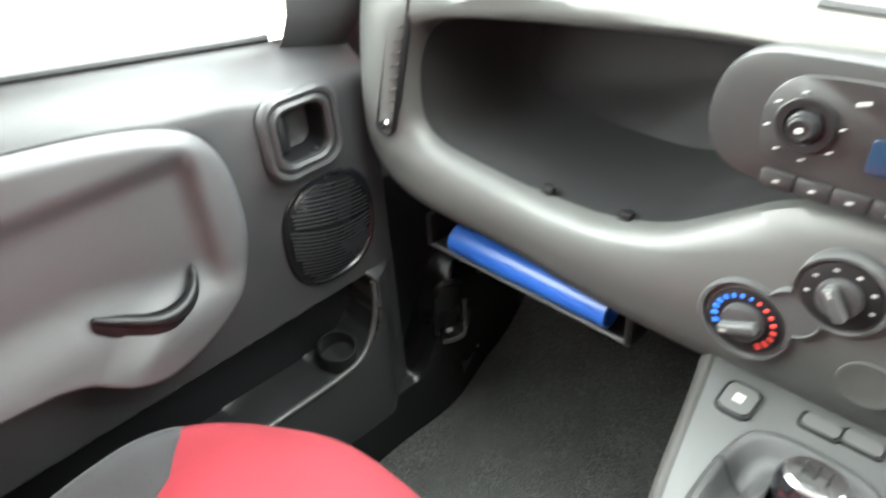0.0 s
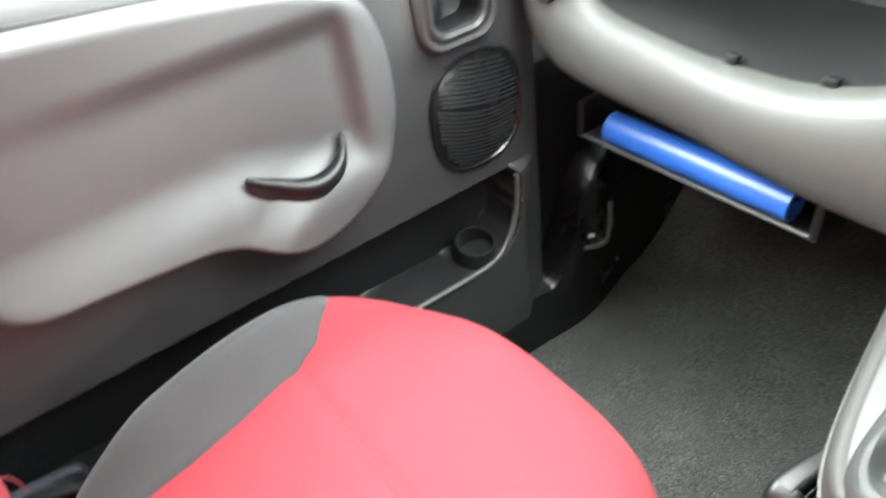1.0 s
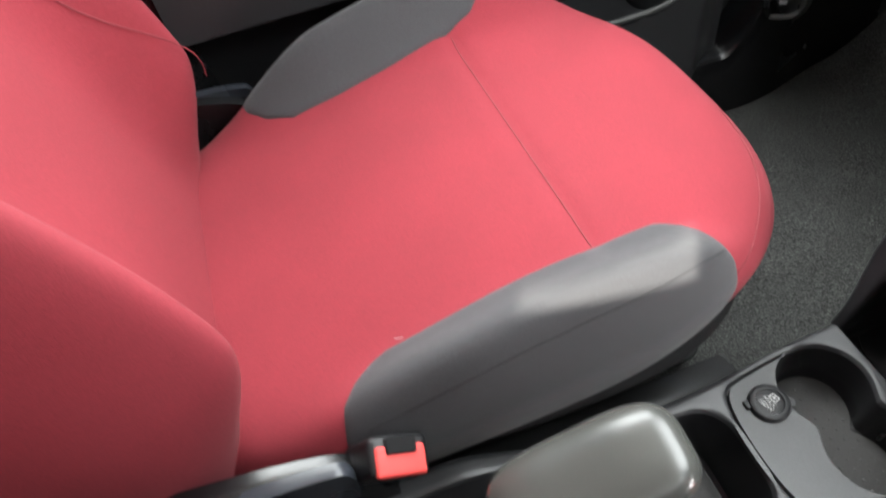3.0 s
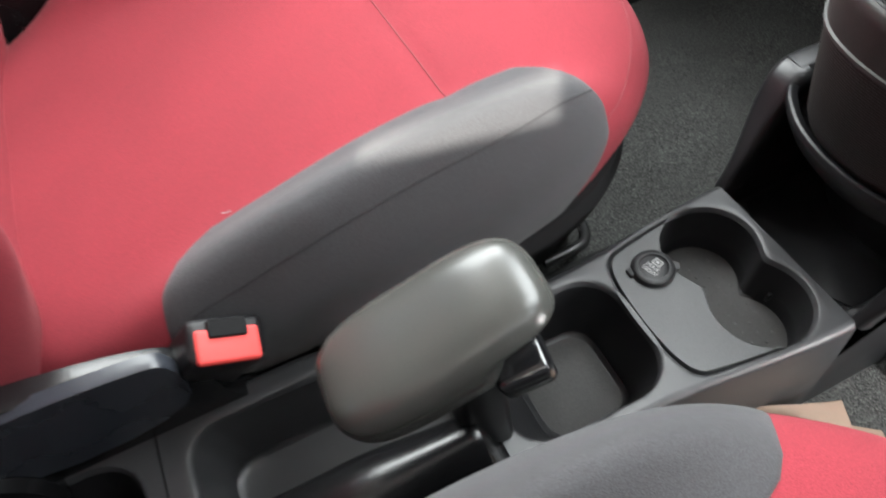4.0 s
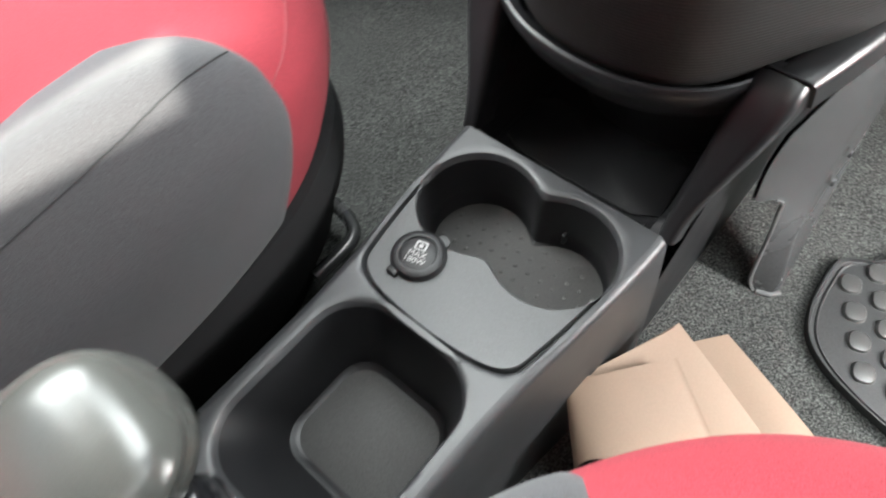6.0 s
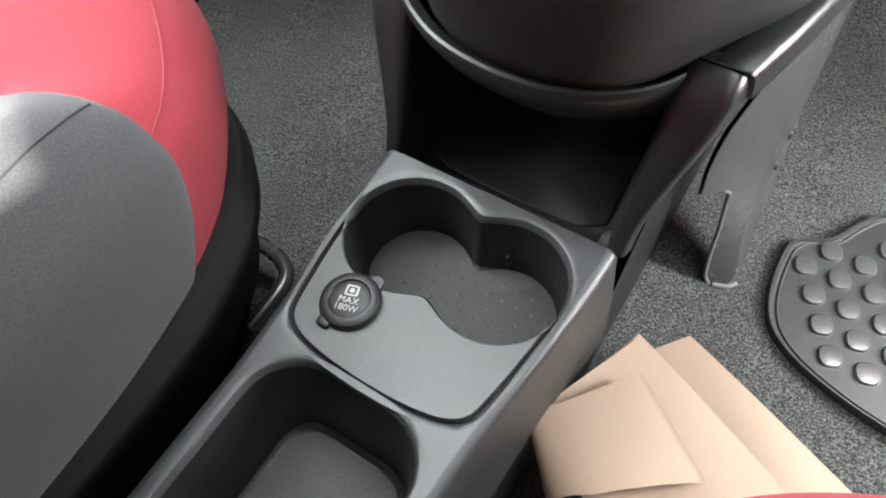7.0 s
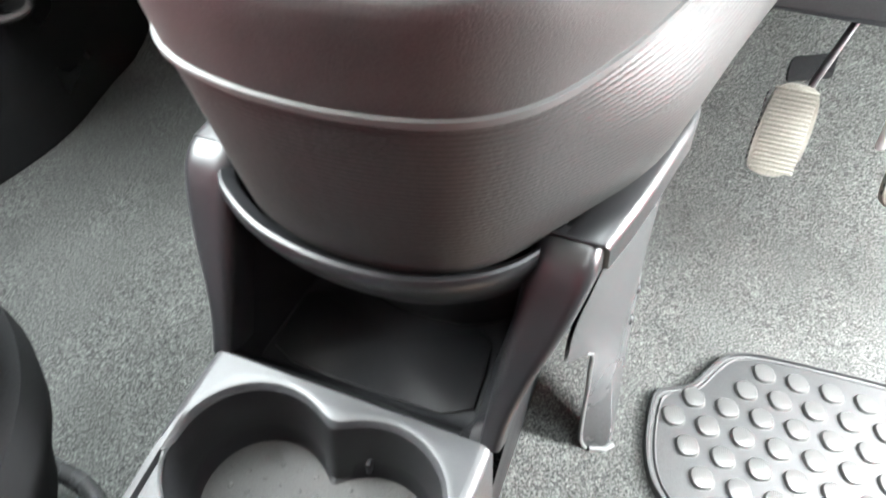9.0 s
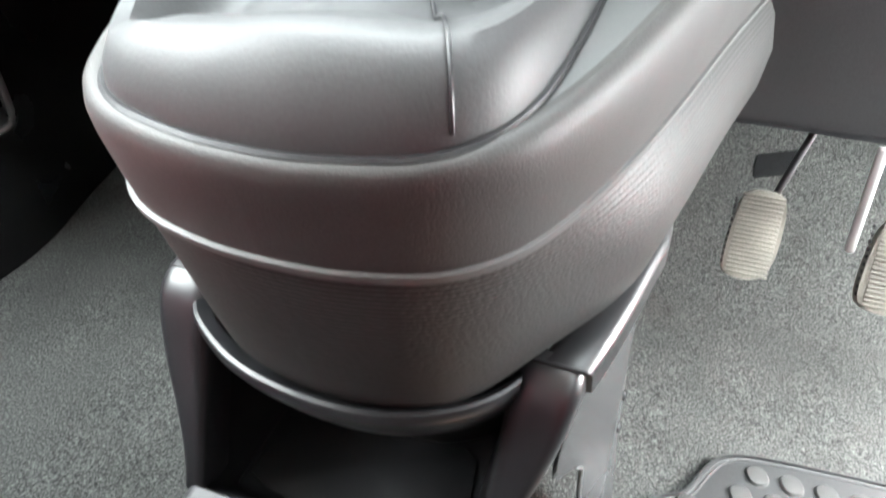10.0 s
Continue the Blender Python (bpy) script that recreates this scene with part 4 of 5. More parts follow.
raw("bolster", *skin, "grey", seat, "dark grey cloth side bolster")
front_seam = [tuple(cushion_at(u, y) + Vector((0.0003, 0.0003, 0.0005))) for u, y in smooth_line([(0.04, 0.070), (0.10, 0.062), (0.15, 0.043), (0.1885, 0.016), (0.217, -0.012), (0.23, -0.034)], 3, False)]
raw("front_seam", *tube(front_seam, 0.0005, 6), "thread", seat)
SEAM_FIT = np.polyfit((-0.37, -0.30, -0.23, -0.16, -0.10, -0.07, -0.045), (0.243, 0.2445, 0.2437, 0.2415, 0.2355, 0.229, 0.2195), 4)
st = []
for p in np.linspace(0.06, 0.985, 60):
    row = [Vector(inner_bolster(q, p)) for q in np.linspace(0.1, 0.8, 400)]
    st.append(tuple(min(row, key=lambda w: abs(w.x - CX - float(np.polyval(SEAM_FIT, w.y)))) + Vector((0.0002, 0, 0.0001))))
raw("bolster_seam", *tube(smooth_line(st, 2, False), 0.0006, 6), "seam", seat)

# ---- passenger door ----
door = thing("passenger_door", (-0.70, 0, 0.0), "grey plastic car door with a mauve-grey armrest panel", "door")
RIMY = [-0.6, 0.08, 0.175, 0.225, 0.258, 0.283, 0.293, 0.298, 0.301, 0.4]
RIMZ = [0.224, 0.224, 0.221, 0.224, 0.238, 0.262, 0.288, 0.32, 0.37, 0.372]


def sill_z(y):
    return 0.797 - 0.127 * y


def door_x(y, z):
    zt = sill_z(y)
    x = -0.672 - 0.055 * smoothstep(zt - 0.075, zt, z) ** 1.5
    rz = float(np.interp(y, RIMY, RIMZ))
    lid = 0.366
    inside = smoothstep(rz - 0.002, rz + 0.01, z) * (1 - smoothstep(lid - 0.012, lid + 0.004, z))
    x -= 0.055 * inside
    x += 0.028 * (1 - smoothstep(rz - 0.005, rz + 0.004, z)) * (1 - smoothstep(0.295, 0.355, y))
    x -= 0.05 * smoothstep(1.15, 0.7, ((y - 0.223) / 0.037) ** 4 + ((z - 0.660) / 0.036) ** 4)
    x += 0.012 * math.exp(-(((y - 0.228) / 0.075) ** 4 + ((z - 0.655) / 0.068) ** 4))
    return x


def door_fn(u, v):
    y = -0.475 + 0.835 * u
    z = 0.0 + (sill_z(y)) * v
    return door_x(y, z), y, z


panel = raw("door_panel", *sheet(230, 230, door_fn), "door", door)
# Pocket faces take black: a deep pocket's shade put into the colour.
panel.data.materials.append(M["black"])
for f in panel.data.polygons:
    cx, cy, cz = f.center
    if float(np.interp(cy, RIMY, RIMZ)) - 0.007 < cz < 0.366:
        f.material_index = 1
raw("door_shell", *soft_box((0.05, 0.83, 0.84), 0.01, 2, Matrix.Translation((-0.765, -0.06, 0.305))), "body_red", door, "red painted outer door skin")
raw("window_seal", *tube([(-0.728, y, sill_z(y) + 0.004) for y in np.linspace(-0.47, 0.24, 12)], 0.006, 8), "black", door, "black rubber window seal")
rim_pts = [(-0.646 - 0.01 * smoothstep(0.22, 0.30, y), y, z) for y, z in smooth_line([(-0.45, 0.227), (0.05, 0.2255), (0.15, 0.2225), (0.215, 0.223), (0.26, 0.233), (0.288, 0.27), (0.299, 0.315), (0.301, 0.362)], 3, False)]
raw("pocket_rim", *tube(rim_pts, 0.005, 10), "trim", door, "thin pale rim of the door pocket")
cup_m = Matrix.Translation((-0.690, 0.222, 0.20)) @ Matrix.Rotation(radians(12), 4, "Y")
raw("bottle_holder", *turned([(0.034, 0.0), (0.0345, 0.058), (0.033, 0.0605), (0.0305, 0.0605), (0.0295, 0.057), (0.029, 0.012)], cup_m, 40), "black", door, "round bottle holder moulded in the door pocket")
raw("holder_base", *turned([(0.028, 0.0125), (0.027, 0.016), (0.012, 0.0165)], cup_m, 32), "insert", door)

ins_line = smooth_line([(-0.41, 0.785), (-0.25, 0.771), (-0.117, 0.759), (-0.02, 0.747), (0.055, 0.728), (0.095, 0.70), (0.114, 0.64), (0.114, 0.55), (0.083, 0.478), (0.03, 0.443), (-0.02, 0.433), (-0.06, 0.434),
                        (-0.105, 0.458), (-0.155, 0.490), (-0.22, 0.498), (-0.30, 0.506), (-0.375, 0.513), (-0.402, 0.535), (-0.415, 0.60), (-0.42, 0.75)], 3)
ins_c = np.array((-0.13, 0.60))
ith = angles(220)
ins_edge = by_angle(ins_line, ins_c, ith)


def insert_h(y, z):
    """How far the armrest panel stands out."""
    h = 0.032
    arm = smoothstep(0.585, 0.515, z + 0.05 * smoothstep(-0.1, 0.1, y)) * smoothstep(0.06, -0.14, y)
    h += 0.030 * arm
    h += 0.010 * smoothstep(0.53, 0.48, z)
    rec = smoothstep(0.066, 0.038, y) * smoothstep(0.712, 0.672, z) * smoothstep(0.50, 0.56, z + 0.12 * smoothstep(0.0, -0.25, y)) * smoothstep(-0.42, -0.1, y)
    return h - 0.018 * rec


ins_rings = []
for s in [0.0, 0.1, 0.2, 0.28, 0.36, 0.43, 0.5, 0.55, 0.6, 0.64, 0.68, 0.72, 0.75, 0.78, 0.81, 0.84, 0.87, 0.9, 0.92, 0.94, 0.96, 0.975, 0.985, 0.993, 1.0, 1.0]:
    ring = []
    for e in ins_edge:
        y, z = ins_c + (e - ins_c) * max(s, 0.01)
        k = max(0.0, 1 - max(0.0, (s - 0.88) / 0.12) ** 3) ** 0.5
        ring.append((-0.672 + insert_h(y, z) * k - (0.004 if k == 0 else 0), y, z))
    ins_rings.append(ring)
raw("armrest_panel", *loft(ins_rings, True, False), "insert", door, "smooth mauve-grey armrest panel")
raw("panel_gap", *tube([(-0.672 + 0.0005, y, z) for y, z in list(ins_edge) + [ins_edge[0]]], 0.0032, 6, False), "black", door)

pull_mid = smooth_line([(-0.107, 0.548), (-0.085, 0.534), (-0.055, 0.517), (-0.025, 0.510), (0.0, 0.514), (0.017, 0.526), (0.023, 0.544)], 3, False)
pr = []
for k, (y, z) in enumerate(pull_mid):
    f = k / (len(pull_mid) - 1)
    r = 0.006 + 0.0185 * math.sin(math.pi * min(1, 0.10 + f * 0.72))
    pr.append([(-0.672 + insert_h(y, z) + 0.0045 + 0.002 * math.sin(a), y - 0.25 * r * math.sin(a), z + r * math.cos(a)) for a in np.linspace(0, 2 * math.pi, 14, endpoint=False)])
# Raised black piece takes the place of the shaded scoop round the bar.
raw("pull_slot", *loft(pr, True, True), "black", door, "black curved pull slot")
pull_bar = [(-0.672 + insert_h(y, z) + 0.006, y, z + 0.011) for y, z in pull_mid[3:-1]]
raw("pull_bar", *tube(pull_bar, [0.0085 * math.sin(math.pi * (0.1 + 0.8 * i / (len(pull_bar) - 1))) for i in range(len(pull_bar))], 10), "black", door, "dark curved pull bar")

HC = (0.223, 0.660)
hb = []
for s, d in ((1.13, 0.010), (1.10, 0.017), (1.02, 0.021), (0.93, 0.019), (0.90, 0.014), (0.86, 0.018), (0.78, 0.020), (0.70, 0.017), (0.67, 0.008)):
    hb.append([(-0.672 + d, HC[0] + y * s, HC[1] + z * s) for y, z in rounded(-0.056, 0.056, -0.055, 0.055, 0.03, 7)])
raw("handle_bezel", *loft(hb), "door", door, "rounded square door handle surround")
hr = [[(-0.672 + d, HC[0] + y * s, HC[1] + z * s) for y, z in rounded(-0.056, 0.056, -0.055, 0.055, 0.03, 7)] for s, d in ((0.675, 0.010), (0.64, -0.005), (0.58, -0.022), (0.3, -0.03))]
raw("handle_recess", *loft(hr, False, True), "black", door, "deep black finger recess")
lever = [[(-0.672 - 0.010 + 0.006 * math.sin(math.pi * f) + dx, HC[0] - 0.032 + 0.022 * f, HC[1] + z) for dx, z in ((0, -0.028), (0.004, -0.022), (0.004, 0.022), (0, 0.028), (-0.006, 0.02), (-0.006, -0.02))] for f in np.linspace(0, 1, 8)]
raw("door_handle", *loft(lever, True, True), "black", door, "dark inner door handle lever")
spk_c = (0.248, 0.490)
sp_rings = []
for s, d in ((1.08, 0.001), (1.05, 0.005), (1.0, 0.005), (0.97, 0.002), (0.85, 0.0045), (0.6, 0.009), (0.35, 0.012), (0.1, 0.0135)):
    sp_rings.append([(-0.672 + d, spk_c[0] + 0.078 * s * math.copysign(abs(math.cos(t)) ** 0.8, math.cos(t)), spk_c[1] + 0.086 * s * math.copysign(abs(math.sin(t)) ** 0.8, math.sin(t))) for t in np.linspace(0, 2 * math.pi, 60, endpoint=False)])
grille = raw("speaker_grille", *loft(sp_rings, False, True), "sill", door, "black round speaker grille with fine bowed ribs")
for k in range(-12, 13):
    o = k * 0.0066
    pts = []
    for w in np.linspace(-1, 1, 19):
        y, z = w * 0.080, o - w * 0.016 - 0.010 * (1 - w * w) * (1 if k < 3 else 0.4)
        if (abs(y) / 0.073) ** 2.5 + (abs(z) / 0.081) ** 2.5 < 1:
            rr = math.hypot(y / 0.078, z / 0.086)
            pts.append((-0.672 + 0.0145 - 0.0105 * rr ** 1.6, spk_c[0] + y, spk_c[1] + z))
    if len(pts) > 2:
        raw("rib", *tube(pts, 0.0013, 6), "satin", grille)

glass_vs, glass_fs = sheet(2, 2, lambda u, v: (-0.735 + 0.10 * v, -0.46 + 0.72 * u, sill_z(-0.46 + 0.72 * u) + 0.34 * v))
pane = raw("window_pane", glass_vs, glass_fs, "glass", door, "clear side window glass")
pane.visible_shadow = False
pillar = sheet(8, 12, lambda u, v: (-0.675 - 0.03 * u + 0.06 * v - 0.05 * (1 - smoothstep(0.0, 0.14, v)), 0.35 - 0.10 * u + 0.02 * v, 0.725 + 0.415 * v))
tagged(raw("pillar_front", *pillar, "door"), "grey plastic trim at the foot of the windscreen pillar", "trim", kind="structure")
tagged(raw("trim", *soft_box((0.012, 0.02, 0.5), 0.004, 2, Matrix.Translation((-0.690, 0.388, 0.80))), "body_red"), "strip of red car paint beside the door", "trim", kind="structure")

# pillar behind the door with its seam, and the sill
b_pillar = sheet(24, 30, lambda u, v: (-0.70 + 0.075 * u ** 1.5 * (1 - 0.5 * v), -0.475 - 0.17 * u + 0.0 * v - 0.06 * (1 - v) * 0 + 0.10 * (1 - v) ** 3, 0.02 + 0.78 * v))
tagged(raw("pillar_middle", *b_pillar, "sill"), "dark plastic trim of the middle pillar", "trim", kind="structure")
tagged(raw("trim", *soft_box((0.012, 0.010, 0.58), 0.004, 2, Matrix.Translation((-0.705, -0.478, 0.53))), "body_red"), "strip of red car paint at the door edge", "trim", kind="structure")

sill_line = smooth_line([(-0.62, -0.63), (-0.638, 0.10), (-0.645, 0.30), (-0.634, 0.40), (-0.642, 0.47), (-0.66, 0.53), (-0.685, 0.62), (-0.70, 0.80), (-0.70, 0.95)], 3, False)


def sill_fn(u, v):
    k = u * (len(sill_line) - 1)
    i = min(len(sill_line) - 2, int(k))
    x, y = sill_line[i] + (sill_line[i + 1] - sill_line[i]) * (k - i)
    h = 0.085 + 0.20 * smoothstep(0.36, 0.50, y) + 0.10 * smoothstep(0.5, 0.7, y)
    if v < 0.6:
        f = v / 0.6
        return x + 0.012 * (1 - f) - 0.01 * f ** 3, y, FLOOR + (h + 0.02) * f
    f = (v - 0.6) / 0.4
    return x - 0.01 - 0.12 * f, y, FLOOR + (h + 0.02) + 0.012 * math.sin(math.pi * f)


tagged(raw("sill_trim", *sheet(120, 40, sill_fn), "sill"), "black moulded sill and kick panel trim beside the footwell", "trim", kind="structure")
kick = thing("kick_panel_pocket", (-0.6, 0.45, 0.15), "black recessed release pocket with a bright catch", "trim")
KM = Matrix.Translation((-0.626, 0.445, 0.215)) @ Matrix.Rotation(radians(62), 4, "Z") @ Matrix.Rotation(radians(90), 4, "X")
kr = []
for s, d in ((1.25, -0.006), (1.2, 0.003), (1.05, 0.006), (0.98, 0.0), (0.9, -0.02)):
    kr.append([KM @ Vector((x * s, y * s, d)) for x, y in rounded(-0.026, 0.026, -0.06, 0.06, 0.02, 6)])
raw("surround", *loft(kr, False, True), "sill", kick)
# Pale tube painted in for the light on the pocket's rounded side.
raw("edge", *tube([KM @ Vector(p) for p in smooth_line([(0.027, 0.03, 0.006), (0.027, -0.045, 0.006), (0.02, -0.06, 0.006), (0.0, -0.064, 0.006), (-0.02, -0.062, 0.006)], 2, False)], 0.0045, 8), "trim", kick, "pale rounded edge")
raw("catch", *soft_box((0.012, 0.008, 0.006), 0.002, 2, KM @ Matrix.Translation((-0.006, -0.036, 0.006))), "white", kick, "small white catch")

# ---- dashboard ----
dash = thing("dashboard", (0, 0.6, 0.45), "grey plastic dashboard with a deep open shelf", "dashboard")


def dash_y(x, z):
    return 0.358 - 0.038 * smoothstep(-0.36, -0.66, x) + 0.02 * smoothstep(0.62, 0.95, z) + 0.075 * min(1.0, max(0.0, (z - 0.834) / 0.075)) ** 1.15


dc = np.array((-0.2, 0.735))
dth = angles(240)
open_line = smooth_line([(-0.553, 0.785), (-0.573, 0.745), (-0.576, 0.70), (-0.571, 0.653), (-0.544, 0.625), (-0.477, 0.606), (-0.407, 0.591), (-0.345, 0.587), (-0.287, 0.589), (-0.228, 0.603), (-0.195, 0.617), (-0.164, 0.637), (-0.132, 0.658),
                         (-0.095, 0.684), (-0.05, 0.70), (0.0, 0.707), (0.1, 0.712), (0.19, 0.72), (0.20, 0.79), (0.17, 0.826), (0.0, 0.828), (-0.178, 0.824), (-0.234, 0.821), (-0.33, 0.812), (-0.44, 0.804), (-0.515, 0.799)], 2)
out_line = smooth_line([(-0.645, 0.90), (-0.653, 0.78), (-0.656, 0.66), (-0.652, 0.61), (-0.625, 0.566), (-0.58, 0.535), (-0.50, 0.515), (-0.4, 0.494), (-0.3, 0.479), (-0.2, 0.472), (-0.1, 0.473), (0.05, 0.477), (0.26, 0.48), (0.30, 0.6), (0.30, 0.8), (0.28, 0.91), (0.0, 0.915), (-0.3, 0.912), (-0.55, 0.905)], 2)
o_in, o_out = by_angle(open_line, dc, dth), by_angle(out_line, dc, dth)
d_rings = []
for f, dy in ((-0.04, 0.036), (-0.03, 0.03), (0.0, 0.021), (0.04, 0.013), (0.09, 0.0065), (0.14, 0.0025), (0.2, 0.0004), (0.28, -0.004), (0.5, -0.005), (0.75, -0.003), (0.92, 0.003), (0.985, 0.012), (1.0, 0.03), (0.985, 0.06)):
    ring = []
    for a, b in zip(o_in, o_out):
        q = a + (b - a) * f if f > 0.0 else a + (a - dc) / np.linalg.norm(a - dc) * f * 0.1
        ring.append((q[0], dash_y(*q) + dy, q[1]))
    d_rings.append(ring)
raw("fascia", *loft(d_rings), "dash", dash, "satin grey fascia band framing the shelf")
bin_rings = []
for s, dy in ((0.985, 0.033), (0.975, 0.07), (0.96, 0.13), (0.93, 0.19), (0.85, 0.225), (0.6, 0.235)):
    bin_rings.append([((dc + (a - dc) * s)[0], dash_y(*a) + dy, (dc + (a - dc) * s)[1] - 0.0) for a in o_in])
raw("shelf_bin", *loft(bin_rings, False, True), "bin", dash, "dark deep storage bin of the shelf")
for x, z in ((-0.375, 0.5965), (-0.262, 0.6015)):
    raw("shelf_tab", *soft_box((0.018, 0.014, 0.012), 0.004, 2, Matrix.Translation((x, dash_y(x, z) + 0.036, z + 0.001))), "black", dash)
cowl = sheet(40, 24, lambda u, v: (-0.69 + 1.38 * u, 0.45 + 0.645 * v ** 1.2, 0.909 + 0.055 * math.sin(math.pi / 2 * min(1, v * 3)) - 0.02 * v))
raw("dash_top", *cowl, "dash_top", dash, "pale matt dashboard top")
under = sheet(30, 12, lambda u, v: (-0.66 + 0.56 * u, 0.40 + 0.62 * v, 0.50 - 0.03 * v))
raw("underside", *under, "black", dash)
lower_back = sheet(20, 10, lambda u, v: (-0.69 + 0.59 * u, 0.62 + 0.30 * v, 0.49 - 0.16 * v))
raw("lower_cover", *lower_back, "black", dash)
drv = sheet(20, 16, lambda u, v: (0.125 + 0.56 * u, 0.44 - 0.10 * v + 0.03 * u, 0.315 + 0.55 * v))
raw("driver_cover", *drv, "door", dash, "dark lower cover under the steering wheel")
drv2 = sheet(10, 8, lambda u, v: (0.125 + 0.56 * u, 0.44 + 0.4 * v, 0.315 + 0.06 * v))
raw("driver_underside", *drv2, "black", dash)

# side vent in the fascia
vent = thing("side_vent", (-0.6, 0.34, 0.72), "slim black air vent with slats and a bright thumb lever", "vent")
vm_ax, vm_mid = Vector((0.036, 0, 0.19)).normalized(), Vector((-0.582, 0, 0.743))
vx = Vector((vm_ax.z, 0, -vm_ax.x))


def vent_at(a, b, d):
    p = vm_mid + vm_ax * b + vx * a
    return Vector((p.x, dash_y(p.x, p.z) - 0.006 + d, p.z))


vo = rounded(-0.0135, 0.0135, -0.105, 0.11, 0.0125, 7)
raw("vent_frame", *loft([[vent_at(a * s, b * (1 + (s - 1) * 0.2), d) for a, b in vo] for s, d in ((1.14, 0.006), (1.1, -0.002), (1.02, -0.003), (0.98, 0.004), (0.95, 0.012))], False, True), "black", vent)
for k in range(11):
    b = -0.075 + 0.017 * k
    raw("slat", *soft_box((0.021, 0.008, 0.0012), 0.0004, 1, Matrix.Translation(vent_at(0, b, 0.008)) @ Matrix.Rotation(radians(-16), 4, "Y") @ Matrix.Rotation(radians(24 + 5 * math.sin(k * 2.1)), 4, "X")), "bin", vent)
raw("thumb_lever", *soft_box((0.019, 0.008, 0.010), 0.003, 2, Matrix.Translation(vent_at(0, -0.09, -0.001)) @ Matrix.Rotation(radians(-30), 4, "Y")), "chrome", vent)
cv = thing("centre_vent", (0.03, 0.38, 0.885), "black air vent with slats in the dash centre", "vent")


def centre_vent_at(x, q, d):
    z = 0.868 + 0.034 * q
    return Vector((x, dash_y(0, z) - 0.004 - 0.7 * d, z + 0.7 * d))


cvo = rounded(-0.108, 0.108, 0.0, 1.0, 0.012, 5)
cvo[:, 1] = np.clip((cvo[:, 1] - 0.5) * 1.0 + 0.5, 0, 1)
raw("vent_frame", *loft([[centre_vent_at(x * (1 + g * 0.06), 0.5 + (q - 0.5) * (1 + g * 0.3), d) for x, q in cvo] for g, d in ((1.0, -0.004), (0.9, 0.004), (0.1, 0.005), (-0.1, 0.0), (-0.2, -0.02))], False, True), "black", cv)
for k in range(3):
    raw("slat", *loft([[centre_vent_at(x, 0.2 + 0.3 * k + dq, d) for dq, d in ((0, -0.006), (0.05, 0.001), (0.12, 0.001), (0.1, -0.006))] for x in (-0.1, 0.1)], True, True), "satin", cv)

# radio
radio = thing("car_radio", (0, 0.37, 0.78), "dark grey car radio panel with buttons and a small display", "radio")
ro = smooth_line([(-0.172, 0.755), (-0.170, 0.802), (-0.15, 0.834), (-0.10, 0.842), (0.10, 0.842), (0.15, 0.834), (0.170, 0.802), (0.172, 0.755), (0.15, 0.722), (0.09, 0.716), (-0.09, 0.716), (-0.15, 0.722)], 2)
rc = ro.mean(axis=0)
raw("panel", *loft([[(*(rc + (p - rc) * s),) [:1] + (0.352 + d, (rc + (p - rc) * s)[1]) for p in ro] for s, d in ((0.97, 0.12), (1.0, 0.012), (0.998, 0.005), (0.985, 0.001), (0.96, 0.0), (0.5, 0.0))], False, True), "face", radio)
RF = Matrix.Translation((0, 0.352, 0)) @ Matrix.Rotation(radians(90), 4, "X")


def on_face(x, z, d=0.0):
    return RF @ Matrix.Translation((x, z, d))


inner = smooth_line([(-0.112, 0.735), (-0.125, 0.78), (-0.115, 0.814), (-0.085, 0.829), (0.12, 0.829), (0.125, 0.78), (0.115, 0.735)], 2)
raw("control_face", *slab(inner, lambda u, v, d: Vector((u, 0.3500 - d, v)), 0.004), "face", radio)
raw("volume_knob", *turned([(0.019, 0), (0.0185, 0.006), (0.016, 0.008), (0.0145, 0.016), (0.012, 0.018), (0.007, 0.0165)], on_face(-0.086, 0.783, 0.003) @ Matrix.Scale(0.72, 4), 40), "black", radio, "round volume knob")
raw("knob_ring", *loft([[on_face(-0.086, 0.783, h) @ Vector((r * math.cos(t), r * math.sin(t), 0)) for t in np.linspace(0, 2 * math.pi, 40, endpoint=False)] for r, h in ((0.0252, 0.0), (0.0248, 0.005), (0.0235, 0.006), (0.0165, 0.0055), (0.015, 0.003))]), "black", radio)
for k in range(7):
    a = radians(100 + 45 * k)
    raw("symbol", *soft_box((0.005, 0.0014, 0.001), 0.0004, 1, on_face(-0.086 + 0.0295 * math.cos(a), 0.783 + 0.0295 * math.sin(a), 0.0068) @ Matrix.Rotation(radians(20), 4, "Z")), "white", radio)
for k in range(6):
    x = -0.097 + 0.0305 * k
    raw("preset_button", *soft_box((0.0298, 0.018, 0.005), 0.0025, 2, on_face(x, 0.7265, 0.001)), "face", radio)
    raw("symbol", *soft_box((0.0055, 0.0022, 0.0008), 0.0003, 1, on_face(x, 0.7265, 0.004) @ Matrix.Rotation(radians(12), 4, "Z")), "white", radio)
raw("symbol", *soft_box((0.010, 0.0028, 0.0008), 0.0003, 1, on_face(-0.048, 0.812, 0.0062) @ Matrix.Rotation(radians(15), 4, "Z")), "white", radio)
raw("disc_slot", *soft_box((0.12, 0.006, 0.004), 0.0015, 2, on_face(0.035, 0.816, 0.0045)), "gloss", radio)
raw("knob_mark", *soft_box((0.006, 0.0036, 0.001), 0.0004, 1, on_face(-0.086, 0.783, 0.0162) @ Matrix.Rotation(radians(15), 4, "Z")), "light", radio)
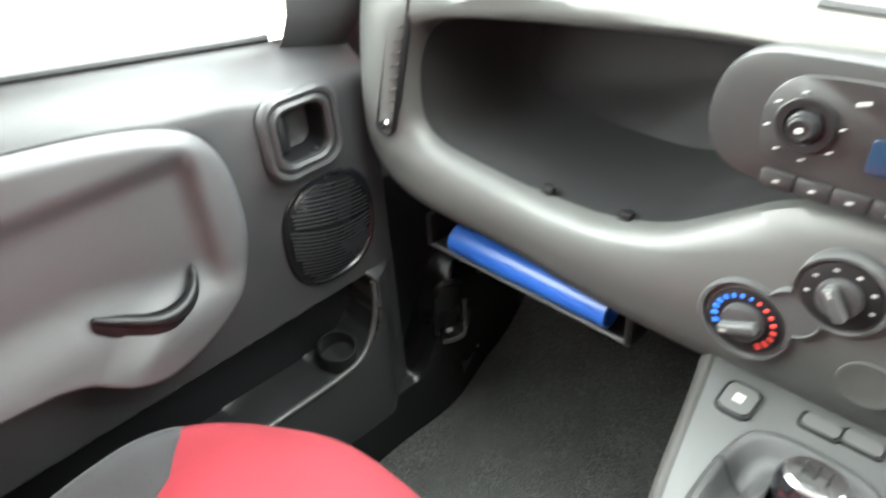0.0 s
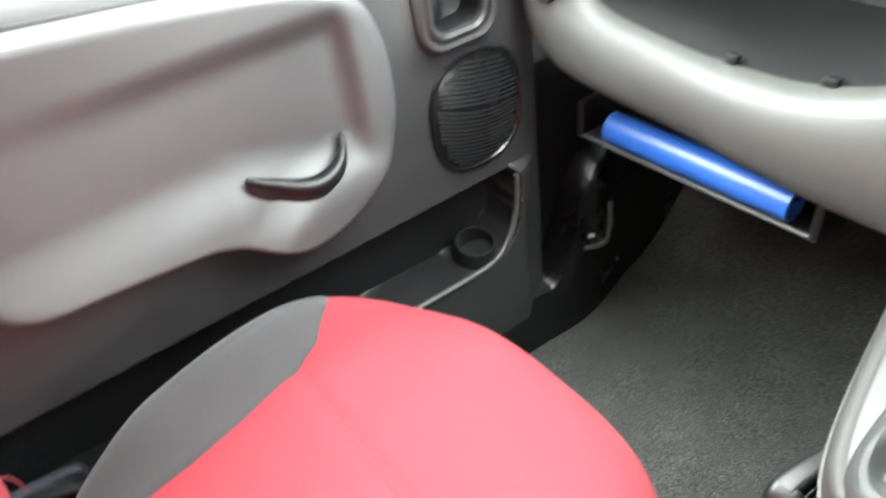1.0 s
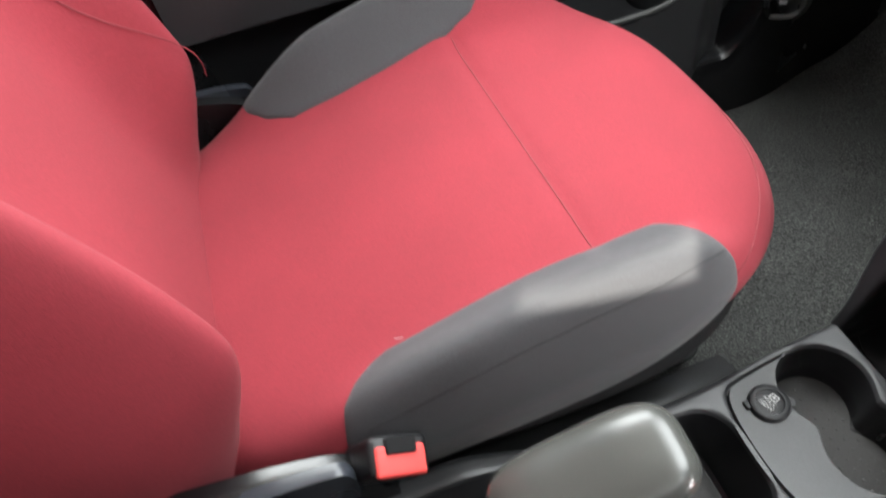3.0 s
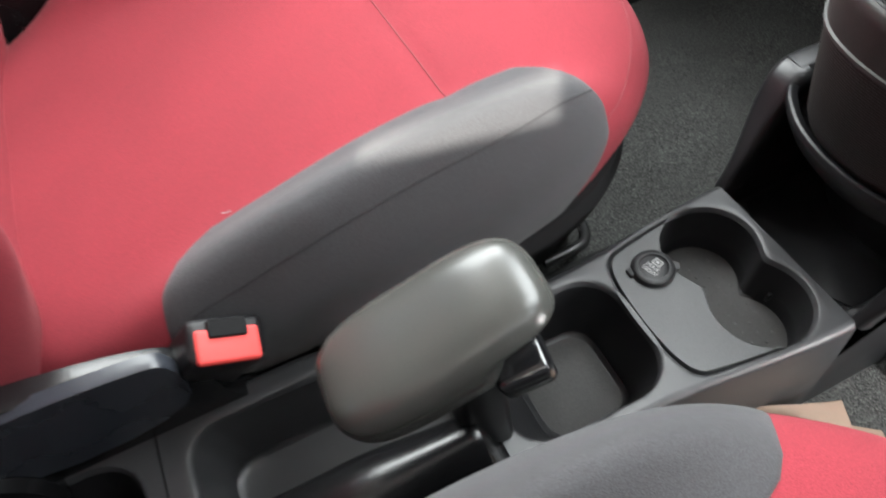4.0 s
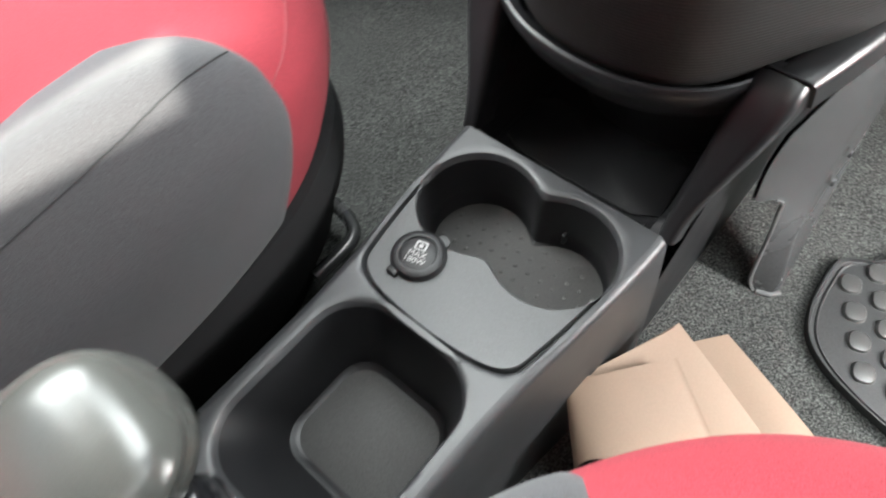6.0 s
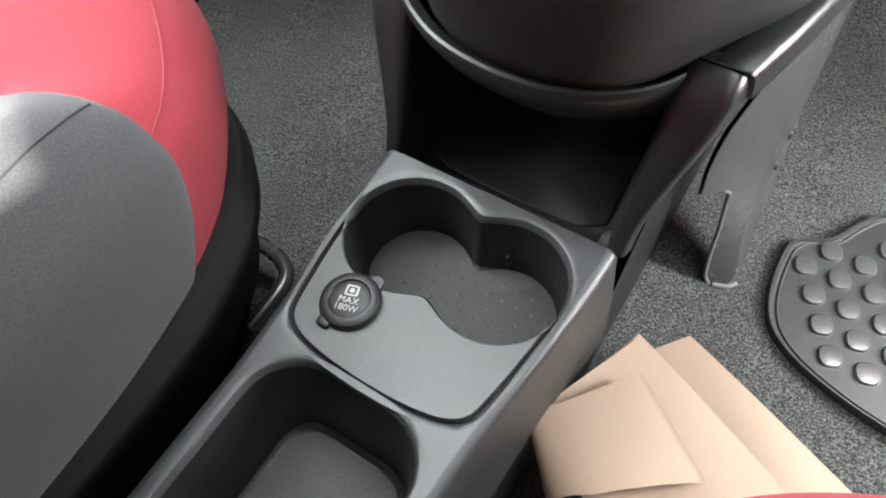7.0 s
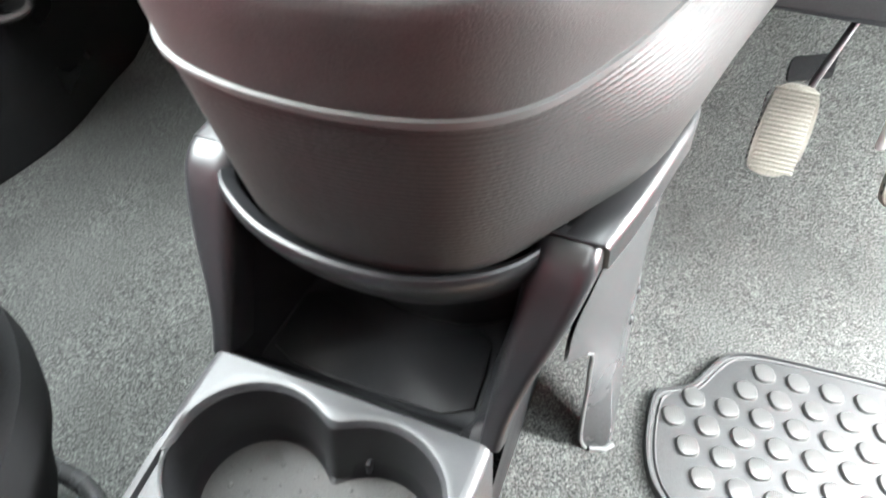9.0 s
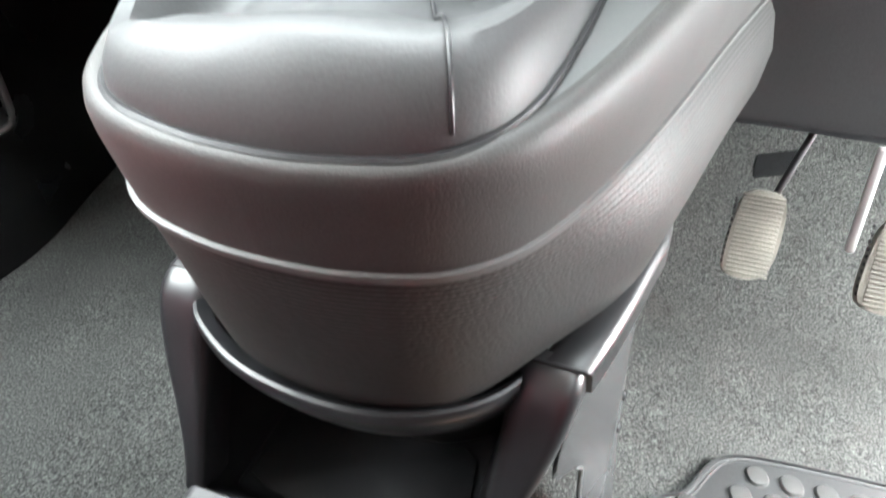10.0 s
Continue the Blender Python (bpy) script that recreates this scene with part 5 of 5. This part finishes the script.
raw("display", *slab(rounded(-0.034, 0.08, 0.757, 0.787, 0.004, 4), lambda u, v, d: Vector((u, 0.3465 - d, v)), 0.003), "lcd", radio, "dark blue glossy display")

# heater controls
heater = thing("heater_controls", (-0.05, 0.355, 0.59), "dark heater control panel with two round dials", "heater controls")
C1, C2 = np.array((-0.093, 0.564)), np.array((-0.019, 0.634))
hp = []
for t in angles(120):
    d = np.array((math.cos(t), math.sin(t)))
    mid = (C1 + C2) / 2
    best = 0
    for c, r in ((C1, 0.046), (C2, 0.040), ((C1 + C2) / 2 + np.array((0.004, -0.004)), 0.026)):
        o = c - mid
        b = d @ o
        q = r * r - o @ o + b * b
        if q > 0:
            best = max(best, b + math.sqrt(q))
    hp.append(mid + d * best)
hp = smooth_line(hp, 1)
hpc = (C1 + C2) / 2


def hy(x, z):
    return dash_y(x, z) - 0.006


raw("plate", *loft([[((hpc + (p - hpc) * s)[0], hy(*p) + d, (hpc + (p - hpc) * s)[1]) for p in hp] for s, d in ((1.06, 0.012), (1.055, 0.0), (1.02, -0.005), (0.97, -0.005), (0.955, -0.001), (0.6, -0.001))], False, True), "inlay", heater, "grey figure-of-eight dial surround")
for c, ang, marks, size in ((C1, 25, 1, 0.93), (C2, -60, 0, 0.85)):
    cm = Matrix.Translation((c[0], hy(*c) - 0.001, c[1])) @ Matrix.Rotation(radians(90), 4, "X") @ Matrix.Scale(size, 4)
    dial = raw("dial", *turned([(0.041, -0.002), (0.041, 0.0022), (0.038, 0.003), (0.02, 0.003)], cm, 48), "black", heater, "black round dial")
    raw("pointer_knob", *turned([(0.0235, 0.003), (0.022, 0.012), (0.019, 0.0135), (0.008, 0.014)], cm, 40), "door", dial)
    raw("pointer_bar", *soft_box((0.042, 0.013, 0.018), 0.004, 3, cm @ Matrix.Rotation(radians(ang), 4, "Z") @ Matrix.Translation((0, 0, 0.016))), "inlay", dial)
    raw("pointer_mark", *soft_box((0.008, 0.003, 0.0008), 0.0003, 1, cm @ Matrix.Rotation(radians(ang + 180), 4, "Z") @ Matrix.Translation((0.014, 0, 0.0253))), "white", dial)
    if marks:
        for k in range(16):
            a = radians(205 - 17 * k)
            raw("tick", *soft_box((0.004 + 0.0005 * abs(k - 7.5), 0.0034 + 0.0003 * abs(k - 7.5), 0.001), 0.0004, 1, cm @ Matrix.Rotation(a, 4, "Z") @ Matrix.Translation((0.0325, 0, 0.0034))), "bluemark" if k < 8 else "redmark", dial)
    else:
        for k in range(6):
            a = radians(190 - 40 * k)
            raw("symbol", *soft_box((0.0048, 0.0032, 0.001), 0.0004, 1, cm @ Matrix.Translation((0.033 * math.cos(a), 0.033 * math.sin(a), 0.0034))), "white", dial)
raw("emblem", *turned([(0.027, 0), (0.0265, 0.0015), (0.024, 0.002), (0.022, 0.0012), (0.01, 0.0015)], Matrix.Translation((0.026, hy(0.026, 0.548) + 0.0005, 0.548)) @ Matrix.Rotation(radians(90), 4, "X"), 40), "dash", dash, "plain round embossed mark")

# lower shelf with the blue roll on it
shelf = thing("lower_shelf", (-0.4, 0.45, 0.41), "black lower shelf with a pale front lip under the dashboard", "shelf")
raw("board", *soft_box((0.37, 0.17, 0.008), 0.003, 2, Matrix.Translation((-0.415, 0.476, 0.415))), "black", shelf)
raw("front_lip", *tube([(-0.60, 0.388, 0.4165), (-0.232, 0.388, 0.4165)], 0.003, 10), "inlay", shelf, "pale thin front lip")
for x in (-0.598, -0.232):
    raw("bracket", *soft_box((0.012, 0.18, 0.06), 0.004, 2, Matrix.Translation((x - 0.004, 0.475, 0.442))), "black", shelf)
roll = thing("blue_roll", (-0.41, 0.395, 0.42), "rolled glossy blue plastic sheet lying on the lower shelf", "roll")
rr = []
for turn, (r0, x0, x1) in enumerate(((0.0245, -0.552, -0.268),)):
    outer = [[(x, 0.399 + 0.0225 * k * math.cos(t), 0.443 + 0.0235 * k * math.sin(t)) for t in np.linspace(0, 2 * math.pi, 40, endpoint=False)] for x, k in ((x0, 0.93), (x0 + 0.001, 1.0), (x0 + 0.1, 1.02), (x1 - 0.1, 1.0), (x1 - 0.001, 0.97), (x1, 0.9), (x1, 0.86), (x1 - 0.04, 0.84), (x0 + 0.04, 0.84), (x0, 0.88), (x0, 0.93))]
    rr.append(loft(outer))
raw("outer_sheet", *join(*rr), "blue", roll)
spiral = []
for x in (-0.5515, -0.2685):
    spiral.append([(x, 0.399 + (0.019 - 0.0016 * t) * math.cos(t), 0.443 + (0.0195 - 0.0016 * t) * math.sin(t)) for t in np.linspace(0.5, 8.5, 60)])
raw("inner_turns", *loft(spiral, closed=False), "blue", roll)

# ---- driver's footwell ----
rubber = thing("floor_mat", (0.4, 0.27, FLOOR), "black rubber footwell mat with raised studs on the carpet", "mat")
mo = smooth_line([(0.19, 0.315), (0.197, 0.333), (0.225, 0.343), (0.24, 0.375), (0.258, 0.402), (0.30, 0.411), (0.45, 0.42), (0.58, 0.41), (0.59, 0.30), (0.57, 0.17), (0.42, 0.165), (0.34, 0.180), (0.27, 0.192), (0.215, 0.215), (0.194, 0.25)], 3)
mc = np.array((0.40, 0.29))
mth = angles(160)
mo = by_angle(mo, mc, mth)
MZ = FLOOR + 0.004
mrings = []
for s, d in ((1.0, -0.002), (1.002, 0.004), (0.996, 0.0075), (0.985, 0.0075), (0.978, 0.004), (0.965, 0.0035), (0.957, 0.0052), (0.949, 0.0035), (0.6, 0.0035)):
    mrings.append([(*(mc + (p - mc) * s), MZ + d) for p in mo])
raw("sheet", *loft(mrings, False, True), "rubber", rubber)
nub_mesh = None
for j in range(-5, 7):
    for i in range(-2, 14):
        x, y = 0.2145 + 0.031 * i + 0.0155 * (j % 2), 0.306 - 0.0268 * j
        a = math.atan2(y - mc[1], x - mc[0])
        lim = np.linalg.norm(by_angle(mo, mc, [a])[0] - mc) - 0.02
        if math.hypot(x - mc[0], y - mc[1]) > lim:
            continue
        if nub_mesh is None:
            o = rounded(-0.0102, 0.0102, -0.0108, 0.0108, 0.0082, 6) @ np.array(((0.94, 0.34), (-0.34, 0.94)))
            nb = raw("stud", *loft([[(px * k, py * k, h) for px, py in o] for k, h in ((1.1, -0.001), (1.08, 0.0004), (1.0, 0.0004), (0.97, 0.0022), (0.88, 0.0034), (0.6, 0.0039), (0.2, 0.004))], False, True), "nub", rubber)
            nub_mesh = nb.data
        else:
            nb = new("stud", nub_mesh)
            attach(nb, rubber)
        nb.location = (x, y, MZ + 0.0032)


def pedal(x, y, z, w, h, label, arm_top):
    pd = thing("pedal", (x, y, z), label, "pedal", "pedals")
    pm = Matrix.Translation((x, y, z)) @ Matrix.Rotation(radians(58), 4, "X")
    o = smooth_line([(-w * 0.5, -h * 0.32), (-w * 0.42, -h * 0.48), (w * 0.2, -h * 0.5), (w * 0.46, -h * 0.3), (w * 0.5, h * 0.1), (w * 0.44, h * 0.45), (w * 0.1, h * 0.5), (-w * 0.34, h * 0.47), (-w * 0.46, h * 0.15)], 2)
    raw("pad", *slab(o, lambda u, v, d: pm @ Vector((u, v, 0.006 + d - 8.0 * u * u * 0.15)), 0.012), "pedal", pd, "pale worn ribbed rubber pad")
    for k in range(19):
        v = -h * 0.42 + h * 0.84 * k / 18
        raw("rib", *soft_box((w * 0.80, 0.0024, 0.0012), 0.0005, 1, pm @ Matrix.Translation((0, v, 0.0061))), "pedal", pd)
    for k in range(10):
        raw("stud", *soft_box((0.002, 0.0035, 0.004), 0.0006, 1, pm @ Matrix.Translation((-w * 0.475, -h * 0.33 + h * 0.68 * k / 9, 0.002))), "black", pd)
    raw("arm", *tube(smooth_line([(x, y + 0.005, z), (x + (arm_top[0] - x) * 0.4, y + 0.03, z + 0.06), arm_top], 2, False), 0.003, 10), "satin", pd)
    raw("pivot_bolt", *turned([(0.009, 0), (0.009, 0.006), (0.006, 0.009)], Matrix.Translation(Vector(arm_top) + Vector((0, -0.006, -0.015))) @ Matrix.Rotation(radians(90), 4, "X"), 12), "steel", pd)
    return pd


pedal(0.219, 0.422, 0.230, 0.040, 0.074, "clutch pedal with a pale ribbed rubber pad", (0.262, 0.50, 0.36))
pedal(0.330, 0.422, 0.226, 0.062, 0.078, "brake pedal with a pale ribbed rubber pad", (0.30, 0.50, 0.37))
# Separate pale strip, added to stand for the brake pedal's bright arm.
raw_strip = thing("brake_arm_strip", (0.28, 0.43, 0.28), "narrow pale strip for the brake pedal's arm", "bracket")
raw("strip", *soft_box((0.007, 0.006, 0.09), 0.002, 2, Matrix.Translation((0.284, 0.425, 0.275)) @ Matrix.Rotation(radians(-6), 4, "Y")), "light", raw_strip)
# No hole is cut: a black slab paints the slot's shade.
hole = thing("carpet_slot", (0.29, 0.80, 0.09), "black slab for the dark of a slot in the bulkhead carpet", "slot")
def bulkhead_z(y):
    return FLOOR + 0.42 * smoothstep(0.62, 1.15, y) + 0.004


raw("edge", *slab(rounded(-0.026, 0.026, -0.011, 0.011, 0.004, 5), lambda u, v, d: Vector((0.295 + u, 0.805 + v + 0.2 * u, bulkhead_z(0.805 + v + 0.2 * u) + d)), 0.003), "skirt", hole)

# metal bracket beside the console
brk = thing("support_bracket", (0.165, 0.26, FLOOR), "bent grey metal support bracket beside the console", "bracket")
bl = [(0.118, 0.205, 0.24), (0.117, 0.222, 0.15), (0.122, 0.238, 0.06), (0.135, 0.240, 0.0), (0.147, 0.243, -0.018)]
br = [(0.147, 0.46, 0.24), (0.145, 0.40, 0.13), (0.150, 0.35, 0.07), (0.158, 0.30, 0.015), (0.165, 0.254, -0.016)]
bl, br = smooth_line(bl, 2, False), smooth_line(br, 2, False)


def bracket_fn(u, v):
    """A pressed channel: a narrow flange towards the seat, a fold, and the web behind it; a rounded notch sets off the foot."""
    notch = 0.13 * smoothstep(0.33, 0.39, v) * (1 - smoothstep(0.47, 0.85, v)) - 0.09 * (1 - smoothstep(0.32, 0.36, v))
    u = notch + (1 - notch) * u
    k = v * (len(bl) - 1)
    i = min(len(bl) - 2, int(k))
    a = bl[i] + (bl[i + 1] - bl[i]) * (k - i)
    b = br[i] + (br[i + 1] - br[i]) * (k - i)
    p = a + (b - a) * u
    depth = 0.016 * (1 - 0.6 * smoothstep(0.7, 1.0, v)) * smoothstep(0.0, 0.25, v)
    fold = min(u / 0.36, 1 - 0.9 * (u - 0.36) / 0.64)
    return p[0] + depth * fold, p[1] + 0.006 * smoothstep(0.25, 0.0, u) * (1 - v), p[2]


f_vs, f_fs = sheet(40, 130, bracket_fn)
b_vs = [(x - 0.003, y, z) for x, y, z in f_vs]
raw("plate", *join((f_vs, f_fs), (b_vs, f_fs)), "steel", brk)
# Edges carry a paler colour in place of the light on the flange.
raw("folded_edge", *tube([np.array(bracket_fn(0.0, v)) - np.array((0.0012, 0, 0)) for v in np.linspace(0.36, 1, 60)], 0.0019, 8), "edge", brk, "pale rounded edge")
raw("bottom_lip", *tube([np.array(bracket_fn(u, 0.995)) + np.array((0.001, 0, 0.002)) for u in np.linspace(0, 1, 10)], 0.0028, 8), "edge", brk)
for p in (bracket_fn(0.6, 0.35), bracket_fn(0.5, 0.42)):
    raw("rivet", *turned([(0.005, 0), (0.0045, 0.002), (0.002, 0.003)], Matrix.Translation(Vector(p) + Vector((0.002, 0, 0))) @ Matrix.Rotation(radians(90), 4, "Y"), 14), "steel", brk)

# ---- brown paper beside the console ----
def patch(corners, lift, n=30):
    """A sheet between four corners, with a soft crown of that height."""
    c = [np.array(p, float) for p in corners]

    def fn(u, v):
        p = (1 - u) * (1 - v) * c[0] + u * (1 - v) * c[1] + u * v * c[2] + (1 - u) * v * c[3]
        return p[0], p[1], p[2] + lift * 4 * u * (1 - u) * (0.4 + 0.6 * v) + 0.0012 * math.sin(6 * u + 5 * v)
    return sheet(n, n, fn)


def two_ply(piece):
    vs, fs = piece
    return join((vs, fs), ([(x, y, z - 0.0007) for x, y, z in vs], fs))


low_paper = thing("paper_sheet", (0.2, 0.08, FLOOR), "brown kraft paper sheet lying under the folded one", "paper", "loose papers")
raw("sheet", *two_ply(patch([(0.118, 0.118, 0.022), (0.150, 0.158, 0.032), (0.318, 0.112, -0.006), (0.26, -0.02, -0.012)], 0.010)), "paper", low_paper)
raw("turned_down_edge", *two_ply(patch([(0.125, 0.10, 0.015), (0.26, 0.0, -0.012), (0.27, -0.06, FLOOR + 0.004), (0.16, 0.02, FLOOR + 0.004)], 0.0)), "paper", low_paper)

folded = thing("folded_paper", (0.15, 0.03, FLOOR), "folded brown kraft paper with a curled flap beside the console", "paper", "loose papers")
TIP, TIP2 = np.array((0.0785, 0.006, 0.102)), np.array((0.118, -0.035, 0.075))
raw("lower_leaf", *two_ply(patch([TIP, (0.118, 0.106, 0.095), (0.255, 0.075, 0.035), TIP2 + np.array((0.09, -0.01, -0.03))], 0.004)), "paper", folded, "flat lower leaf of the folded paper")
raw("second_leaf", *two_ply(patch([TIP + np.array((0.002, 0.003, -0.003)), (0.1165, 0.109, 0.0915), (0.25, 0.08, 0.031), TIP2 + np.array((0.09, -0.005, -0.036))], 0.003)), "paper", folded)
FLAP, FLAP2 = np.array((0.131, 0.076, 0.104)), np.array((0.20, 0.040, 0.070))


def flap_fn(u, v):
    """The flap springs from the rounded fold and comes down on the leaf below."""
    a, b = TIP + (TIP2 - TIP) * v, FLAP + (FLAP2 - FLAP) * v
    p = a + (b - a) * u
    r = 0.016 + 0.012 * v
    rise = r * math.sin(math.pi * min(1.0, 0.02 + u ** 0.6)) ** 0.8
    back = 0.004 * math.sin(math.pi * min(1.0, u * 4)) * (1 if u < 0.25 else 0)
    return p[0] - back, p[1], p[2] + rise * (0.35 + 0.65 * v)


raw("flap", *two_ply(sheet(40, 30, flap_fn)), "paper", folded, "curled upper flap of the folded paper")
raw("foot", *two_ply(patch([TIP2 + np.array((0.01, 0.0, -0.006)), TIP2 + np.array((0.09, 0.0, -0.04)), (0.24, -0.06, FLOOR + 0.003), (0.15, -0.07, FLOOR + 0.003)], 0.0)), "paper", folded)
